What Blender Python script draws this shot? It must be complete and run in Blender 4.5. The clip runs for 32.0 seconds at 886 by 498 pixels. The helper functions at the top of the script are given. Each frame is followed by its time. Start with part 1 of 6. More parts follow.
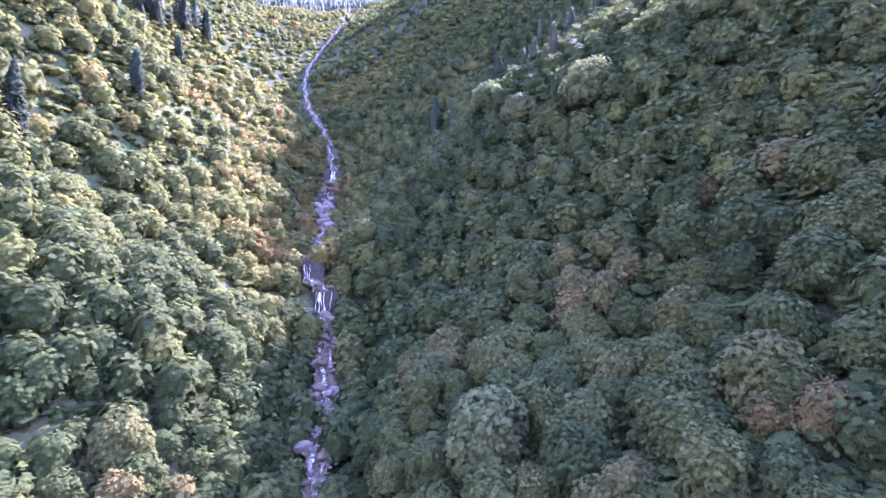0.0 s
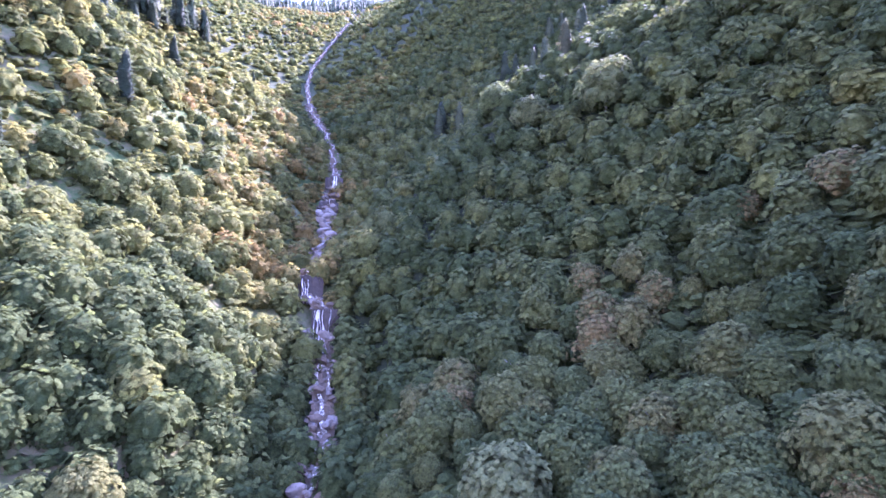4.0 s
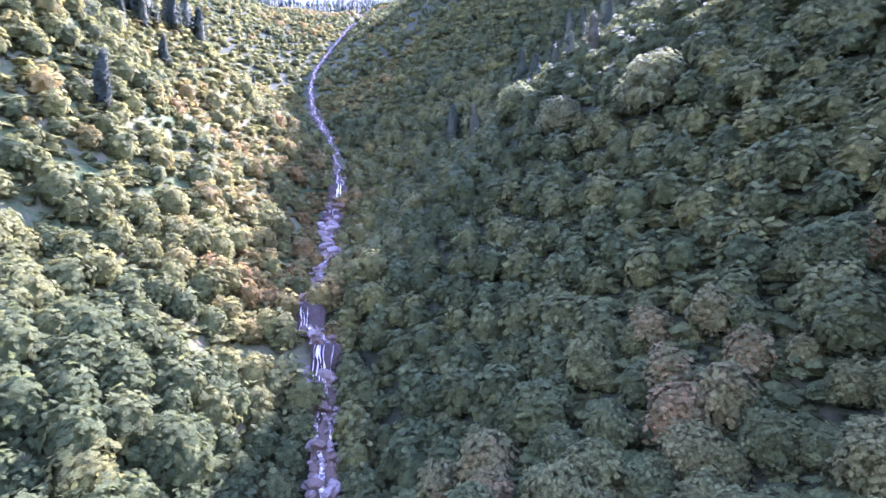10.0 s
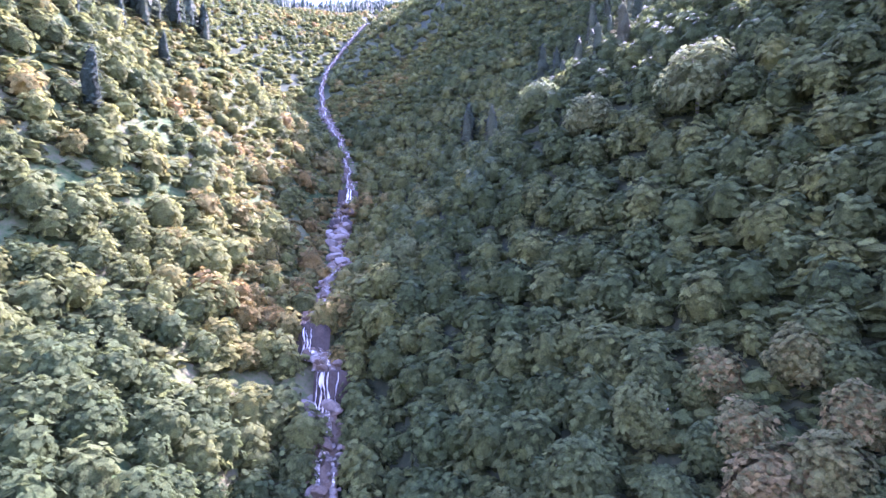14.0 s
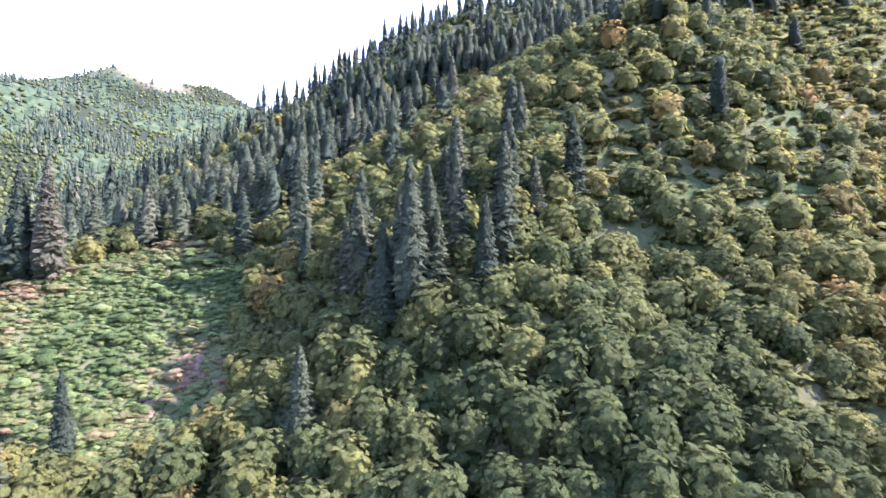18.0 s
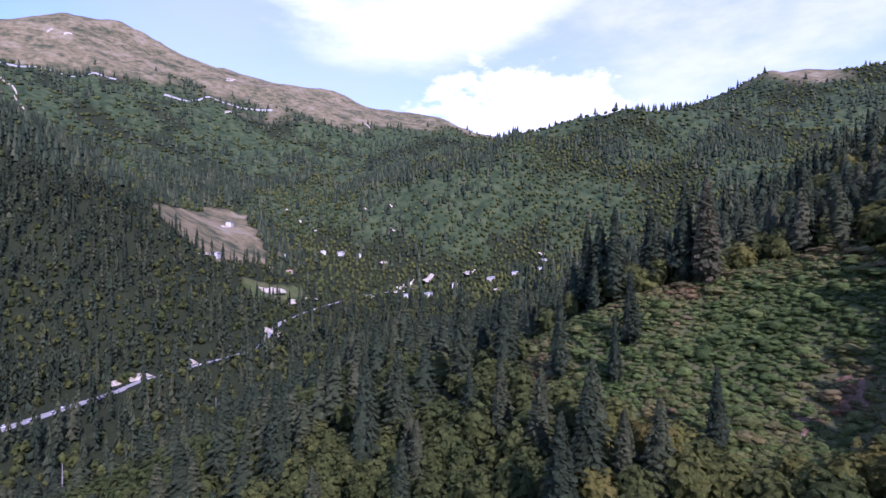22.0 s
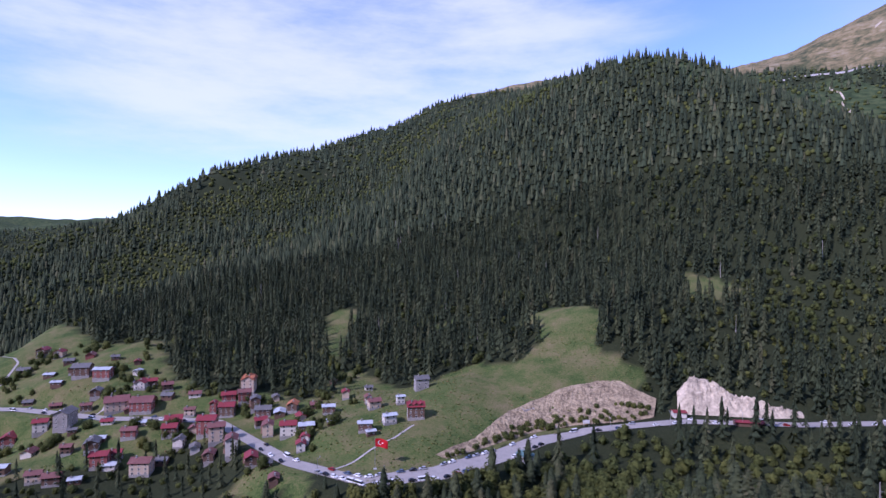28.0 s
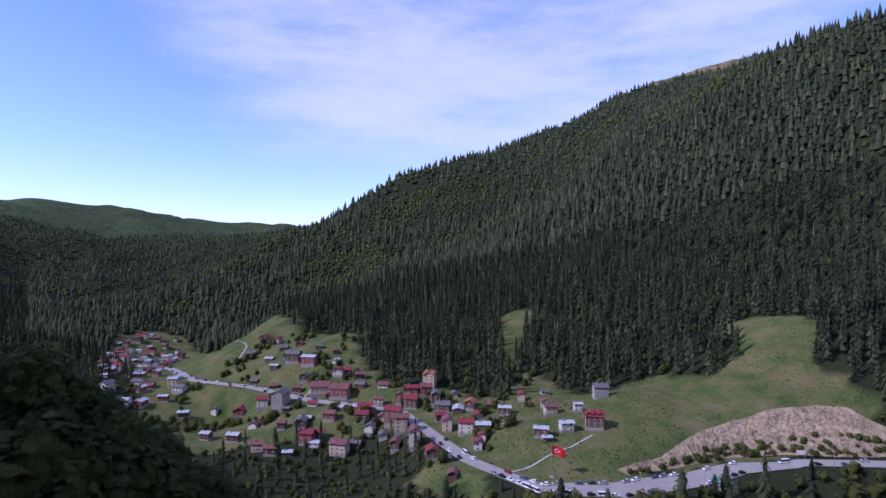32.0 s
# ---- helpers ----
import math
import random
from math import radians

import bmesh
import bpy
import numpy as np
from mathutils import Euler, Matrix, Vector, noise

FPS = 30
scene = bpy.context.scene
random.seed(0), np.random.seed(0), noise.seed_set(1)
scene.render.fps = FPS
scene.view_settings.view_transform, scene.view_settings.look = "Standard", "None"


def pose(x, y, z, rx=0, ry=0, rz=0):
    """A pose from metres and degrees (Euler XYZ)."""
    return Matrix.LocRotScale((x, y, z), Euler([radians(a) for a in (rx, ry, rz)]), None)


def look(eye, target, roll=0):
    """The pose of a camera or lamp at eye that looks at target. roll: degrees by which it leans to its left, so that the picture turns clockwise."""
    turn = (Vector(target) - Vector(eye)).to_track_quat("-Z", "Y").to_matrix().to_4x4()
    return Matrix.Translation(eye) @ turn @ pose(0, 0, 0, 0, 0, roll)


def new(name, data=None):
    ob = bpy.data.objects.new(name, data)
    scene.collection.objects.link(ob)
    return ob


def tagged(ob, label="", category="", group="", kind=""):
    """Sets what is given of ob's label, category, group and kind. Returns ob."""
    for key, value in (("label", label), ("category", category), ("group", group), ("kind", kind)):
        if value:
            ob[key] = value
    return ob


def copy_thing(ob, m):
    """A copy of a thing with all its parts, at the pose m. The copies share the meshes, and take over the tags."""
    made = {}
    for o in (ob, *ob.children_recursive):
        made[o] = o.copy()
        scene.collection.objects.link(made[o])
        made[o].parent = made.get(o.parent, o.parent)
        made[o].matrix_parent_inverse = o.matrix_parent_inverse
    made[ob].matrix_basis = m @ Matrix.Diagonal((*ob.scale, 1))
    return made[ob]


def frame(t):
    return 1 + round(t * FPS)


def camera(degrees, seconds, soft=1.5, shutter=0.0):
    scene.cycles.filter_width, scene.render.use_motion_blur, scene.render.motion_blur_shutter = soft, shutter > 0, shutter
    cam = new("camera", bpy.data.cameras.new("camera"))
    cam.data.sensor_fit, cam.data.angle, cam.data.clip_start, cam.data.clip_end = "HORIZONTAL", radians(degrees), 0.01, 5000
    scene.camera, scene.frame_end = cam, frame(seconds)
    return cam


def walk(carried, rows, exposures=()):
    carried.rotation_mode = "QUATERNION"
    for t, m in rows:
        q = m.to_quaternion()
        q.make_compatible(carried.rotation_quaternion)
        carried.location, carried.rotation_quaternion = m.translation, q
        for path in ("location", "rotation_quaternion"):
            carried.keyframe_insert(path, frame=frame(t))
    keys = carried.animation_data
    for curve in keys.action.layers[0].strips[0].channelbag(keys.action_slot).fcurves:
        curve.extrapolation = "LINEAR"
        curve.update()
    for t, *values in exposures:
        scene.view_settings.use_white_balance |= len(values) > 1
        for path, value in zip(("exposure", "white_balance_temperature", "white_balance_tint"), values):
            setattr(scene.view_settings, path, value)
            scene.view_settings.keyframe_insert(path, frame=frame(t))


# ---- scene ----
cam = camera(78.58, 32.0)
PATH = [
    (0, pose(-5.20, 4.26, -0.24, 89.97, -0.11, -4.70)),
    (1.5, pose(-5.04, 8.18, 1.00, 90.07, -0.12, -4.55)),
    (3, pose(-4.73, 11.54, 2.24, 90.07, 0.02, -4.31)),
    (3.5, pose(-4.70, 12.62, 2.68, 90.04, 0.03, -4.20)),
    (5.5, pose(-4.89, 17.30, 4.46, 90.05, 0.03, -3.90)),
    (7, pose(-5.19, 21.56, 5.92, 90.04, 0.06, -3.74)),
    (8.5, pose(-5.70, 26.43, 7.34, 90.03, 0.19, -3.61)),
    (10, pose(-6.24, 31.45, 8.46, 90.07, 0.26, -3.50)),
    (11.5, pose(-6.57, 36.37, 9.57, 90.11, 0.28, -3.37)),
    (13, pose(-6.55, 41.28, 10.64, 90.18, 0.40, -3.24)),
    (13.5, pose(-6.46, 42.63, 11.00, 90.16, 0.39, -3.20)),
    (15.5, pose(-5.52, 44.86, 12.93, 89.90, -0.35, 12.58)),
    (16, pose(-5.39, 45.01, 13.27, 89.74, -0.41, 20.96)),
    (16.5, pose(-5.34, 44.98, 13.49, 89.61, -0.37, 30.48)),
    (17, pose(-5.36, 44.96, 13.66, 89.48, -0.36, 40.07)),
    (17.5, pose(-5.47, 45.04, 13.83, 89.37, -0.21, 49.22)),
    (18, pose(-5.68, 45.12, 13.93, 89.35, -0.10, 58.33)),
    (18.5, pose(-5.85, 45.15, 13.98, 89.41, -0.04, 68.40)),
    (19, pose(-5.96, 45.14, 13.98, 89.49, 0.02, 78.13)),
    (19.5, pose(-6.03, 45.13, 13.99, 89.58, -0.02, 86.74)),
    (20, pose(-6.10, 45.14, 14.02, 89.62, 0.00, 93.96)),
    (20.5, pose(-6.16, 45.15, 14.06, 89.70, 0.00, 100.13)),
    (21, pose(-6.20, 45.14, 14.13, 89.80, 0.08, 106.96)),
    (21.5, pose(-6.27, 45.10, 14.24, 89.81, 0.15, 113.53)),
    (22, pose(-6.34, 45.03, 14.41, 89.82, 0.17, 120.34)),
    (22.5, pose(-6.42, 44.96, 14.58, 89.85, 0.14, 127.01)),
    (23, pose(-6.52, 44.88, 14.73, 89.87, 0.17, 133.72)),
    (23.5, pose(-6.65, 44.77, 14.84, 89.90, 0.19, 140.83)),
    (24, pose(-6.81, 44.66, 14.92, 89.91, 0.18, 147.85)),
    (24.5, pose(-7.00, 44.53, 14.95, 89.97, 0.21, 155.03)),
    (25, pose(-7.26, 44.43, 14.99, 90.00, 0.13, 162.31)),
    (25.5, pose(-7.56, 44.37, 15.04, 90.01, 0.09, 168.47)),
    (27.5, pose(-8.86, 44.21, 15.32, 90.01, -0.17, 189.50)),
    (28, pose(-9.15, 44.14, 15.41, 90.01, -0.19, 195.08)),
    (28.5, pose(-9.39, 44.02, 15.51, 89.98, -0.20, 200.99)),
    (29, pose(-9.53, 43.85, 15.66, 89.96, -0.20, 206.56)),
    (29.5, pose(-9.54, 43.61, 15.84, 89.91, -0.14, 210.43)),
    (30, pose(-9.38, 43.28, 16.07, 89.90, -0.06, 212.00)),
    (30.5, pose(-9.03, 42.85, 16.35, 89.90, 0.02, 212.63)),
    (31, pose(-8.52, 42.35, 16.65, 89.88, 0.04, 212.75)),
    (31.5, pose(-7.90, 41.78, 16.96, 89.88, 0.03, 213.11)),
    (32, pose(-7.24, 41.20, 17.29, 89.89, 0.03, 213.37)),
]
EXPOSURES = [(0, 4.1, 4880, 61), (13.5, 4.1, 4880, 61), (16.0, 3.9, 4950, 56), (17.5, 3.4, 5080, 47), (19.5, 2.05, 5180, 38), (21.5, 1.05, 5000, 48), (23, 0.8, 5030, 48), (25, 0.85, 5060, 46), (28, 0.6, 5130, 43), (32, 0.32, 5130, 40)]
walk(cam, PATH, EXPOSURES)

# ---- sun and sky ----
SUN_ELEVATION, SUN_BEARING = radians(40), radians(36)  # bearing from +y towards +x
world = bpy.data.worlds.new("sky")
scene.world = world
world.use_nodes = True
wn, wl = world.node_tree.nodes, world.node_tree.links
wn.clear()
sky = wn.new("ShaderNodeTexSky")
sky.sky_type, sky.sun_disc = "NISHITA", False
sky.sun_elevation, sky.sun_rotation = SUN_ELEVATION, SUN_BEARING
sky.altitude, sky.air_density, sky.dust_density, sky.ozone_density = 1300, 1.0, 0.8, 1.4
sky_light = wn.new("ShaderNodeBackground")
sky_light.inputs["Strength"].default_value = 0.15
sky_out = wn.new("ShaderNodeOutputWorld")
sky_way = wn.new("ShaderNodeTexCoord")


def sky_node(kind, **values):
    node = wn.new(kind)
    for key, value in values.items():
        node.inputs[int(key[1:])].default_value = value
    return node


def cloud_bank(bearing, rise, flat, reach, edge, stretch, detail, low, high):
    """How far a bank of cloud covers the sky round a bearing (degrees left of +y) and rise."""
    c = Vector((-math.sin(radians(bearing)) * math.cos(radians(rise)), math.cos(radians(bearing)) * math.cos(radians(rise)), math.sin(radians(rise)) * flat)).normalized()
    flatten = wn.new("ShaderNodeVectorMath")
    flatten.operation = "MULTIPLY"
    flatten.inputs[1].default_value = (1, 1, flat)
    wl.new(sky_way.outputs["Generated"], flatten.inputs[0])
    unit = wn.new("ShaderNodeVectorMath")
    unit.operation = "NORMALIZE"
    wl.new(flatten.outputs[0], unit.inputs[0])
    dot = wn.new("ShaderNodeVectorMath")
    dot.operation = "DOT_PRODUCT"
    dot.inputs[1].default_value = c
    wl.new(unit.outputs[0], dot.inputs[0])
    mask = sky_node("ShaderNodeMapRange", _1=math.cos(radians(reach + edge)), _2=math.cos(radians(reach)))
    mask.interpolation_type = "SMOOTHSTEP"
    wl.new(dot.outputs["Value"], mask.inputs[0])
    shape = wn.new("ShaderNodeVectorMath")
    shape.operation = "MULTIPLY"
    shape.inputs[1].default_value = stretch
    wl.new(sky_way.outputs["Generated"], shape.inputs[0])
    puffs = sky_node("ShaderNodeTexNoise", _2=1.0, _3=detail, _4=0.62)
    wl.new(shape.outputs[0], puffs.inputs["Vector"])
    lifted = wn.new("ShaderNodeMath")
    lifted.operation = "MULTIPLY_ADD"
    lifted.inputs[1].default_value, lifted.inputs[2].default_value = 0.45, -0.22
    wl.new(mask.outputs[0], lifted.inputs[0])
    total = wn.new("ShaderNodeMath")
    wl.new(lifted.outputs[0], total.inputs[0])
    wl.new(puffs.outputs[0], total.inputs[1])
    cover = sky_node("ShaderNodeMapRange", _1=low, _2=high)
    cover.interpolation_type = "SMOOTHSTEP"
    wl.new(total.outputs[0], cover.inputs[0])
    both = wn.new("ShaderNodeMath")
    both.operation = "MULTIPLY"
    wl.new(cover.outputs[0], both.inputs[0])
    wl.new(mask.outputs[0], both.inputs[1])
    return both.outputs[0]


sky_colour = sky.outputs[0]
for bank, tone, most in ((cloud_bank(208, 21, 2.2, 14, 22, (2.2, 2.2, 9.0), 7, 0.42, 0.85), (4.4, 4.5, 5.0), 0.7),
                         (cloud_bank(105, 16, 1.3, 34, 30, (2.6, 2.6, 7.0), 6, 0.15, 0.85), (3.0, 3.15, 3.6), 0.55),
                         (cloud_bank(112, 14.0, 3.0, 3, 11, (9, 9, 17), 8, 0.56, 0.66), (4.9, 4.9, 5.1), 0.9),
                         (cloud_bank(86, 20, 1.6, 12, 16, (3.0, 3.0, 8.0), 7, 0.52, 0.95), (4.2, 4.2, 4.4), 0.8),
                         (cloud_bank(124, 27, 2.5, 7, 10, (3.5, 3.5, 11.0), 7, 0.45, 0.8), (5.0, 5.0, 5.3), 0.8)):
    veil = wn.new("ShaderNodeMath")
    veil.operation = "MULTIPLY"
    veil.inputs[1].default_value = most
    wl.new(bank, veil.inputs[0])
    over = wn.new("ShaderNodeMix")
    over.data_type = "RGBA"
    over.inputs[7].default_value = (*tone, 1)
    wl.new(veil.outputs[0], over.inputs[0])
    wl.new(sky_colour, over.inputs[6])
    sky_colour = over.outputs[2]
wl.new(sky_colour, sky_light.inputs["Color"])
wl.new(sky_light.outputs[0], sky_out.inputs["Surface"])

sun_data = bpy.data.lights.new("sun", "SUN")
sun_data.energy, sun_data.angle, sun_data.color = 3.0, radians(0.6), (1.0, 0.91, 0.79)
sun = new("sun", sun_data)
sun_way = Vector((math.cos(SUN_ELEVATION) * math.sin(SUN_BEARING), math.cos(SUN_ELEVATION) * math.cos(SUN_BEARING), math.sin(SUN_ELEVATION)))
sun.matrix_world = look(sun_way * 500, (0, 0, 0))


# ---- materials ----
def material(name, rough=0.8, metal=0.0):
    m = bpy.data.materials.new(name)
    m.use_nodes = True
    b = m.node_tree.nodes["Principled BSDF"]
    b.inputs["Roughness"].default_value, b.inputs["Metallic"].default_value = rough, metal
    b.inputs["Specular IOR Level"].default_value = 0.25
    return m, m.node_tree.nodes, m.node_tree.links, b


def ramp(nodes, stops):
    r = nodes.new("ShaderNodeValToRGB")
    while len(r.color_ramp.elements) < len(stops):
        r.color_ramp.elements.new(0.5)
    for e, (p, c) in zip(r.color_ramp.elements, stops):
        e.position, e.color = p, (*c, 1)
    return r


def noise_tex(nodes, links, scale, detail=4, rough=0.6):
    geo = nodes.new("ShaderNodeNewGeometry")
    n = nodes.new("ShaderNodeTexNoise")
    n.inputs["Scale"].default_value, n.inputs["Detail"].default_value, n.inputs["Roughness"].default_value = scale, detail, rough
    links.new(geo.outputs["Position"], n.inputs["Vector"])
    return n


def mixed(nodes, links, a, b, fac, blend="MIX"):
    """A colour mix; each of a, b, fac is a socket or a value."""
    m = nodes.new("ShaderNodeMix")
    m.data_type, m.blend_type = "RGBA", blend
    for key, v in ((0, fac), (6, a), (7, b)):
        if hasattr(v, "is_linked"):
            links.new(v, m.inputs[key])
        else:
            m.inputs[key].default_value = v if key == 0 else (*v, 1)
    return m.outputs[2]


def sums(nodes, links, op, a, b, clamp=False):
    m = nodes.new("ShaderNodeMath")
    m.operation, m.use_clamp = op, clamp
    for k, v in enumerate((a, b)):
        if hasattr(v, "is_linked"):
            links.new(v, m.inputs[k])
        else:
            m.inputs[k].default_value = v
    return m.outputs[0]


def bump(nodes, links, b, height_socket, strength, distance):
    u = nodes.new("ShaderNodeBump")
    u.inputs["Strength"].default_value, u.inputs["Distance"].default_value = strength, distance
    links.new(height_socket, u.inputs["Height"])
    links.new(u.outputs[0], b.inputs["Normal"])


def plain(name, colour, rough=0.75, metal=0.0, grain=3.0, spread=0.25, relief=0.0):
    """A surface of one colour with stains at two scales."""
    m, n, l, b = material(name, rough, metal)
    fine, broad = noise_tex(n, l, grain, 5), noise_tex(n, l, grain * 0.13, 3)
    dark = tuple(c * (1 - spread) for c in colour)
    pale = tuple(min(1, c * (1 + spread)) for c in colour)
    f = sums(n, l, "ADD", sums(n, l, "MULTIPLY", fine.outputs[0], 0.6), sums(n, l, "MULTIPLY", broad.outputs[0], 0.4))
    r = ramp(n, [(0.3, dark), (0.7, pale)])
    l.new(f, r.inputs[0])
    l.new(r.outputs[0], b.inputs["Base Color"])
    if relief:
        bump(n, l, b, fine.outputs[0], 0.6, relief)
    return m


def foliage(name, stops, joined, see_through=0.36, rough=0.8, holes=True, grain=4.2, relief=0.22):
    """Leaves: hue by the tint of each tree, lightness by each leaf."""
    m, n, l, b = material(name, rough)
    b.inputs["Specular IOR Level"].default_value = 0.08
    geo = n.new("ShaderNodeNewGeometry")
    if joined:
        at = n.new("ShaderNodeAttribute")
        at.attribute_name = "tint"
        hue = at.outputs["Fac"]
    else:
        hue = n.new("ShaderNodeObjectInfo").outputs["Random"]
    leaf = geo.outputs["Random Per Island"]
    mottled, clumps = noise_tex(n, l, 2.6, 5, 0.8), noise_tex(n, l, 1.1, 3, 0.6)
    wob = sums(n, l, "ADD", hue, sums(n, l, "MULTIPLY", sums(n, l, "SUBTRACT", leaf, 0.5), 0.16), True)
    r = ramp(n, stops)
    l.new(wob, r.inputs[0])
    v = n.new("ShaderNodeMapRange")
    v.inputs[1].default_value, v.inputs[2].default_value = 0.3, 0.7
    v.inputs[3].default_value, v.inputs[4].default_value = 0.3, 1.7
    l.new(sums(n, l, "ADD", sums(n, l, "MULTIPLY", leaf, 0.16), sums(n, l, "MULTIPLY", mottled.outputs[0], 0.84)), v.inputs[0])
    scaled = n.new("ShaderNodeVectorMath")
    scaled.operation = "SCALE"
    l.new(r.outputs[0], scaled.inputs[0])
    l.new(v.outputs[0], scaled.inputs["Scale"])
    l.new(scaled.outputs[0], b.inputs["Base Color"])
    puff = n.new("ShaderNodeAttribute")
    puff.attribute_name = "puff"
    way = puff.outputs["Vector"]
    if not joined:
        turned = n.new("ShaderNodeVectorTransform")
        turned.vector_type, turned.convert_from, turned.convert_to = "NORMAL", "OBJECT", "WORLD"
        l.new(way, turned.inputs[0])
        way = turned.outputs[0]
    bent = n.new("ShaderNodeVectorMath")
    bent.operation = "MULTIPLY_ADD"
    bent.inputs[1].default_value = (1.6, 1.6, 1.6)
    l.new(way, bent.inputs[0])
    l.new(geo.outputs["Normal"], bent.inputs[2])
    unit = n.new("ShaderNodeVectorMath")
    unit.operation = "NORMALIZE"
    l.new(bent.outputs[0], unit.inputs[0])
    u = n.new("ShaderNodeBump")
    u.inputs["Strength"].default_value, u.inputs["Distance"].default_value = 1.0, relief
    l.new(sums(n, l, "ADD", mottled.outputs[0], clumps.outputs[0]), u.inputs["Height"])
    l.new(unit.outputs[0], u.inputs["Normal"])
    l.new(u.outputs[0], b.inputs["Normal"])
    t = n.new("ShaderNodeBsdfTranslucent")
    l.new(scaled.outputs[0], t.inputs["Color"])
    mix = n.new("ShaderNodeMixShader")
    mix.inputs[0].default_value = see_through
    l.new(b.outputs[0], mix.inputs[1])
    l.new(t.outputs[0], mix.inputs[2])
    last = mix.outputs[0]
    if holes:
        ragged = noise_tex(n, l, grain, 4, 0.8)
        lace = n.new("ShaderNodeAttribute")
        lace.attribute_name = "lace"
        split = n.new("ShaderNodeSeparateXYZ")
        l.new(lace.outputs["Vector"], split.inputs[0])
        reach = sums(n, l, "ADD", sums(n, l, "MULTIPLY", split.outputs[0], split.outputs[0]), sums(n, l, "MULTIPLY", split.outputs[1], split.outputs[1]))
        rim = sums(n, l, "ADD", sums(n, l, "MULTIPLY", reach, 0.13), split.outputs[2])
        clear = n.new("ShaderNodeBsdfTransparent")
        cut = n.new("ShaderNodeMixShader")
        l.new(sums(n, l, "GREATER_THAN", ragged.outputs[0], rim), cut.inputs[0])
        l.new(clear.outputs[0], cut.inputs[1])
        l.new(last, cut.inputs[2])
        last = cut.outputs[0]
    l.new(last, n["Material Output"].inputs["Surface"])
    return m


BROAD = [(0.0, (0.066, 0.084, 0.025)), (0.3, (0.096, 0.109, 0.031)), (0.5, (0.126, 0.132, 0.035)), (0.66, (0.148, 0.150, 0.036)), (0.82, (0.165, 0.142, 0.036)), (1.0, (0.200, 0.136, 0.036))]
NEEDLE = [(0.0, (0.031, 0.042, 0.022)), (0.5, (0.046, 0.059, 0.029)), (0.85, (0.070, 0.080, 0.037)), (1.0, (0.092, 0.074, 0.042))]
SINGLE = [(0.0, (0.064, 0.083, 0.026)), (0.5, (0.094, 0.109, 0.032)), (0.74, (0.118, 0.128, 0.037)), (0.95, (0.150, 0.142, 0.044)), (0.985, (0.150, 0.126, 0.044)), (1.0, (0.175, 0.130, 0.044))]
FERN = [(0.0, (0.084, 0.120, 0.034)), (0.40, (0.132, 0.172, 0.046)), (0.65, (0.182, 0.182, 0.058)), (0.85, (0.215, 0.165, 0.075)), (1.0, (0.220, 0.120, 0.055))]
leaf_joined, leaf_single = foliage("leaves of the woods", BROAD, True), foliage("leaves", SINGLE, False)
# Brighter leaf colours that paint sunlight onto a few single trees.
sun_painted_leaf = foliage("leaves painted sunlit", [(0.0, (0.125, 0.150, 0.050)), (1.0, (0.165, 0.170, 0.060))], False, 0.42)
fern_leaf = foliage("ferns and low shrubs", FERN, True, grain=5.0)
needle_joined, needle_single = foliage("needles of the woods", NEEDLE, True, 0.15, grain=3.4), foliage("needles", NEEDLE, False, 0.1, grain=3.4)
needle_far = foliage("needles of the far woods", NEEDLE, True, 0.1, holes=False)
bark = plain("bark", (0.10, 0.085, 0.07), 0.9, grain=6, relief=0.03)
pale_bark = plain("pale bark", (0.30, 0.28, 0.25), 0.9, grain=6, relief=0.02)


def ground_material():
    m, n, l, b = material("mountain ground", 0.95)
    b.inputs["Specular IOR Level"].default_value = 0.05
    fine, broad, huge = noise_tex(n, l, 0.9, 7, 0.7), noise_tex(n, l, 0.05, 6, 0.65), noise_tex(n, l, 0.012, 5)
    litter = ramp(n, [(0.3, (0.016, 0.021, 0.010)), (0.55, (0.030, 0.036, 0.016)), (0.8, (0.052, 0.046, 0.024))])
    l.new(fine.outputs[0], litter.inputs[0])
    grass = ramp(n, [(0.38, (0.036, 0.060, 0.017)), (0.45, (0.068, 0.096, 0.027)), (0.51, (0.104, 0.112, 0.038)), (0.56, (0.135, 0.122, 0.053)), (0.63, (0.165, 0.138, 0.070))])
    l.new(sums(n, l, "ADD", sums(n, l, "MULTIPLY", fine.outputs[0], 0.48), sums(n, l, "MULTIPLY", broad.outputs[0], 0.52)), grass.inputs[0])
    alp = ramp(n, [(0.40, (0.055, 0.062, 0.032)), (0.46, (0.120, 0.108, 0.052)), (0.52, (0.190, 0.148, 0.074)), (0.58, (0.235, 0.188, 0.104)), (0.66, (0.275, 0.235, 0.155))])
    l.new(sums(n, l, "ADD", sums(n, l, "MULTIPLY", broad.outputs[0], 0.5), sums(n, l, "MULTIPLY", huge.outputs[0], 0.5)), alp.inputs[0])
    c = litter.outputs[0]
    for key, r in (("meadow", grass), ("alpine", alp)):
        at = n.new("ShaderNodeAttribute")
        at.attribute_name = key
        c = mixed(n, l, c, r.outputs[0], at.outputs["Fac"])
    # Green of far treetops and grass, kept pale as haze put into the colour.
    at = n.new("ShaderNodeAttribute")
    at.attribute_name = "far_woods_haze"
    hazy_canopy = ramp(n, [(0.38, (0.028, 0.042, 0.018)), (0.5, (0.050, 0.070, 0.028)), (0.62, (0.080, 0.094, 0.038))])
    l.new(broad.outputs[0], hazy_canopy.inputs[0])
    c = mixed(n, l, c, hazy_canopy.outputs[0], at.outputs["Fac"])
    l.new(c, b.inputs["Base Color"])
    bump(n, l, b, fine.outputs[0], 0.7, 0.25)
    return m


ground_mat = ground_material()


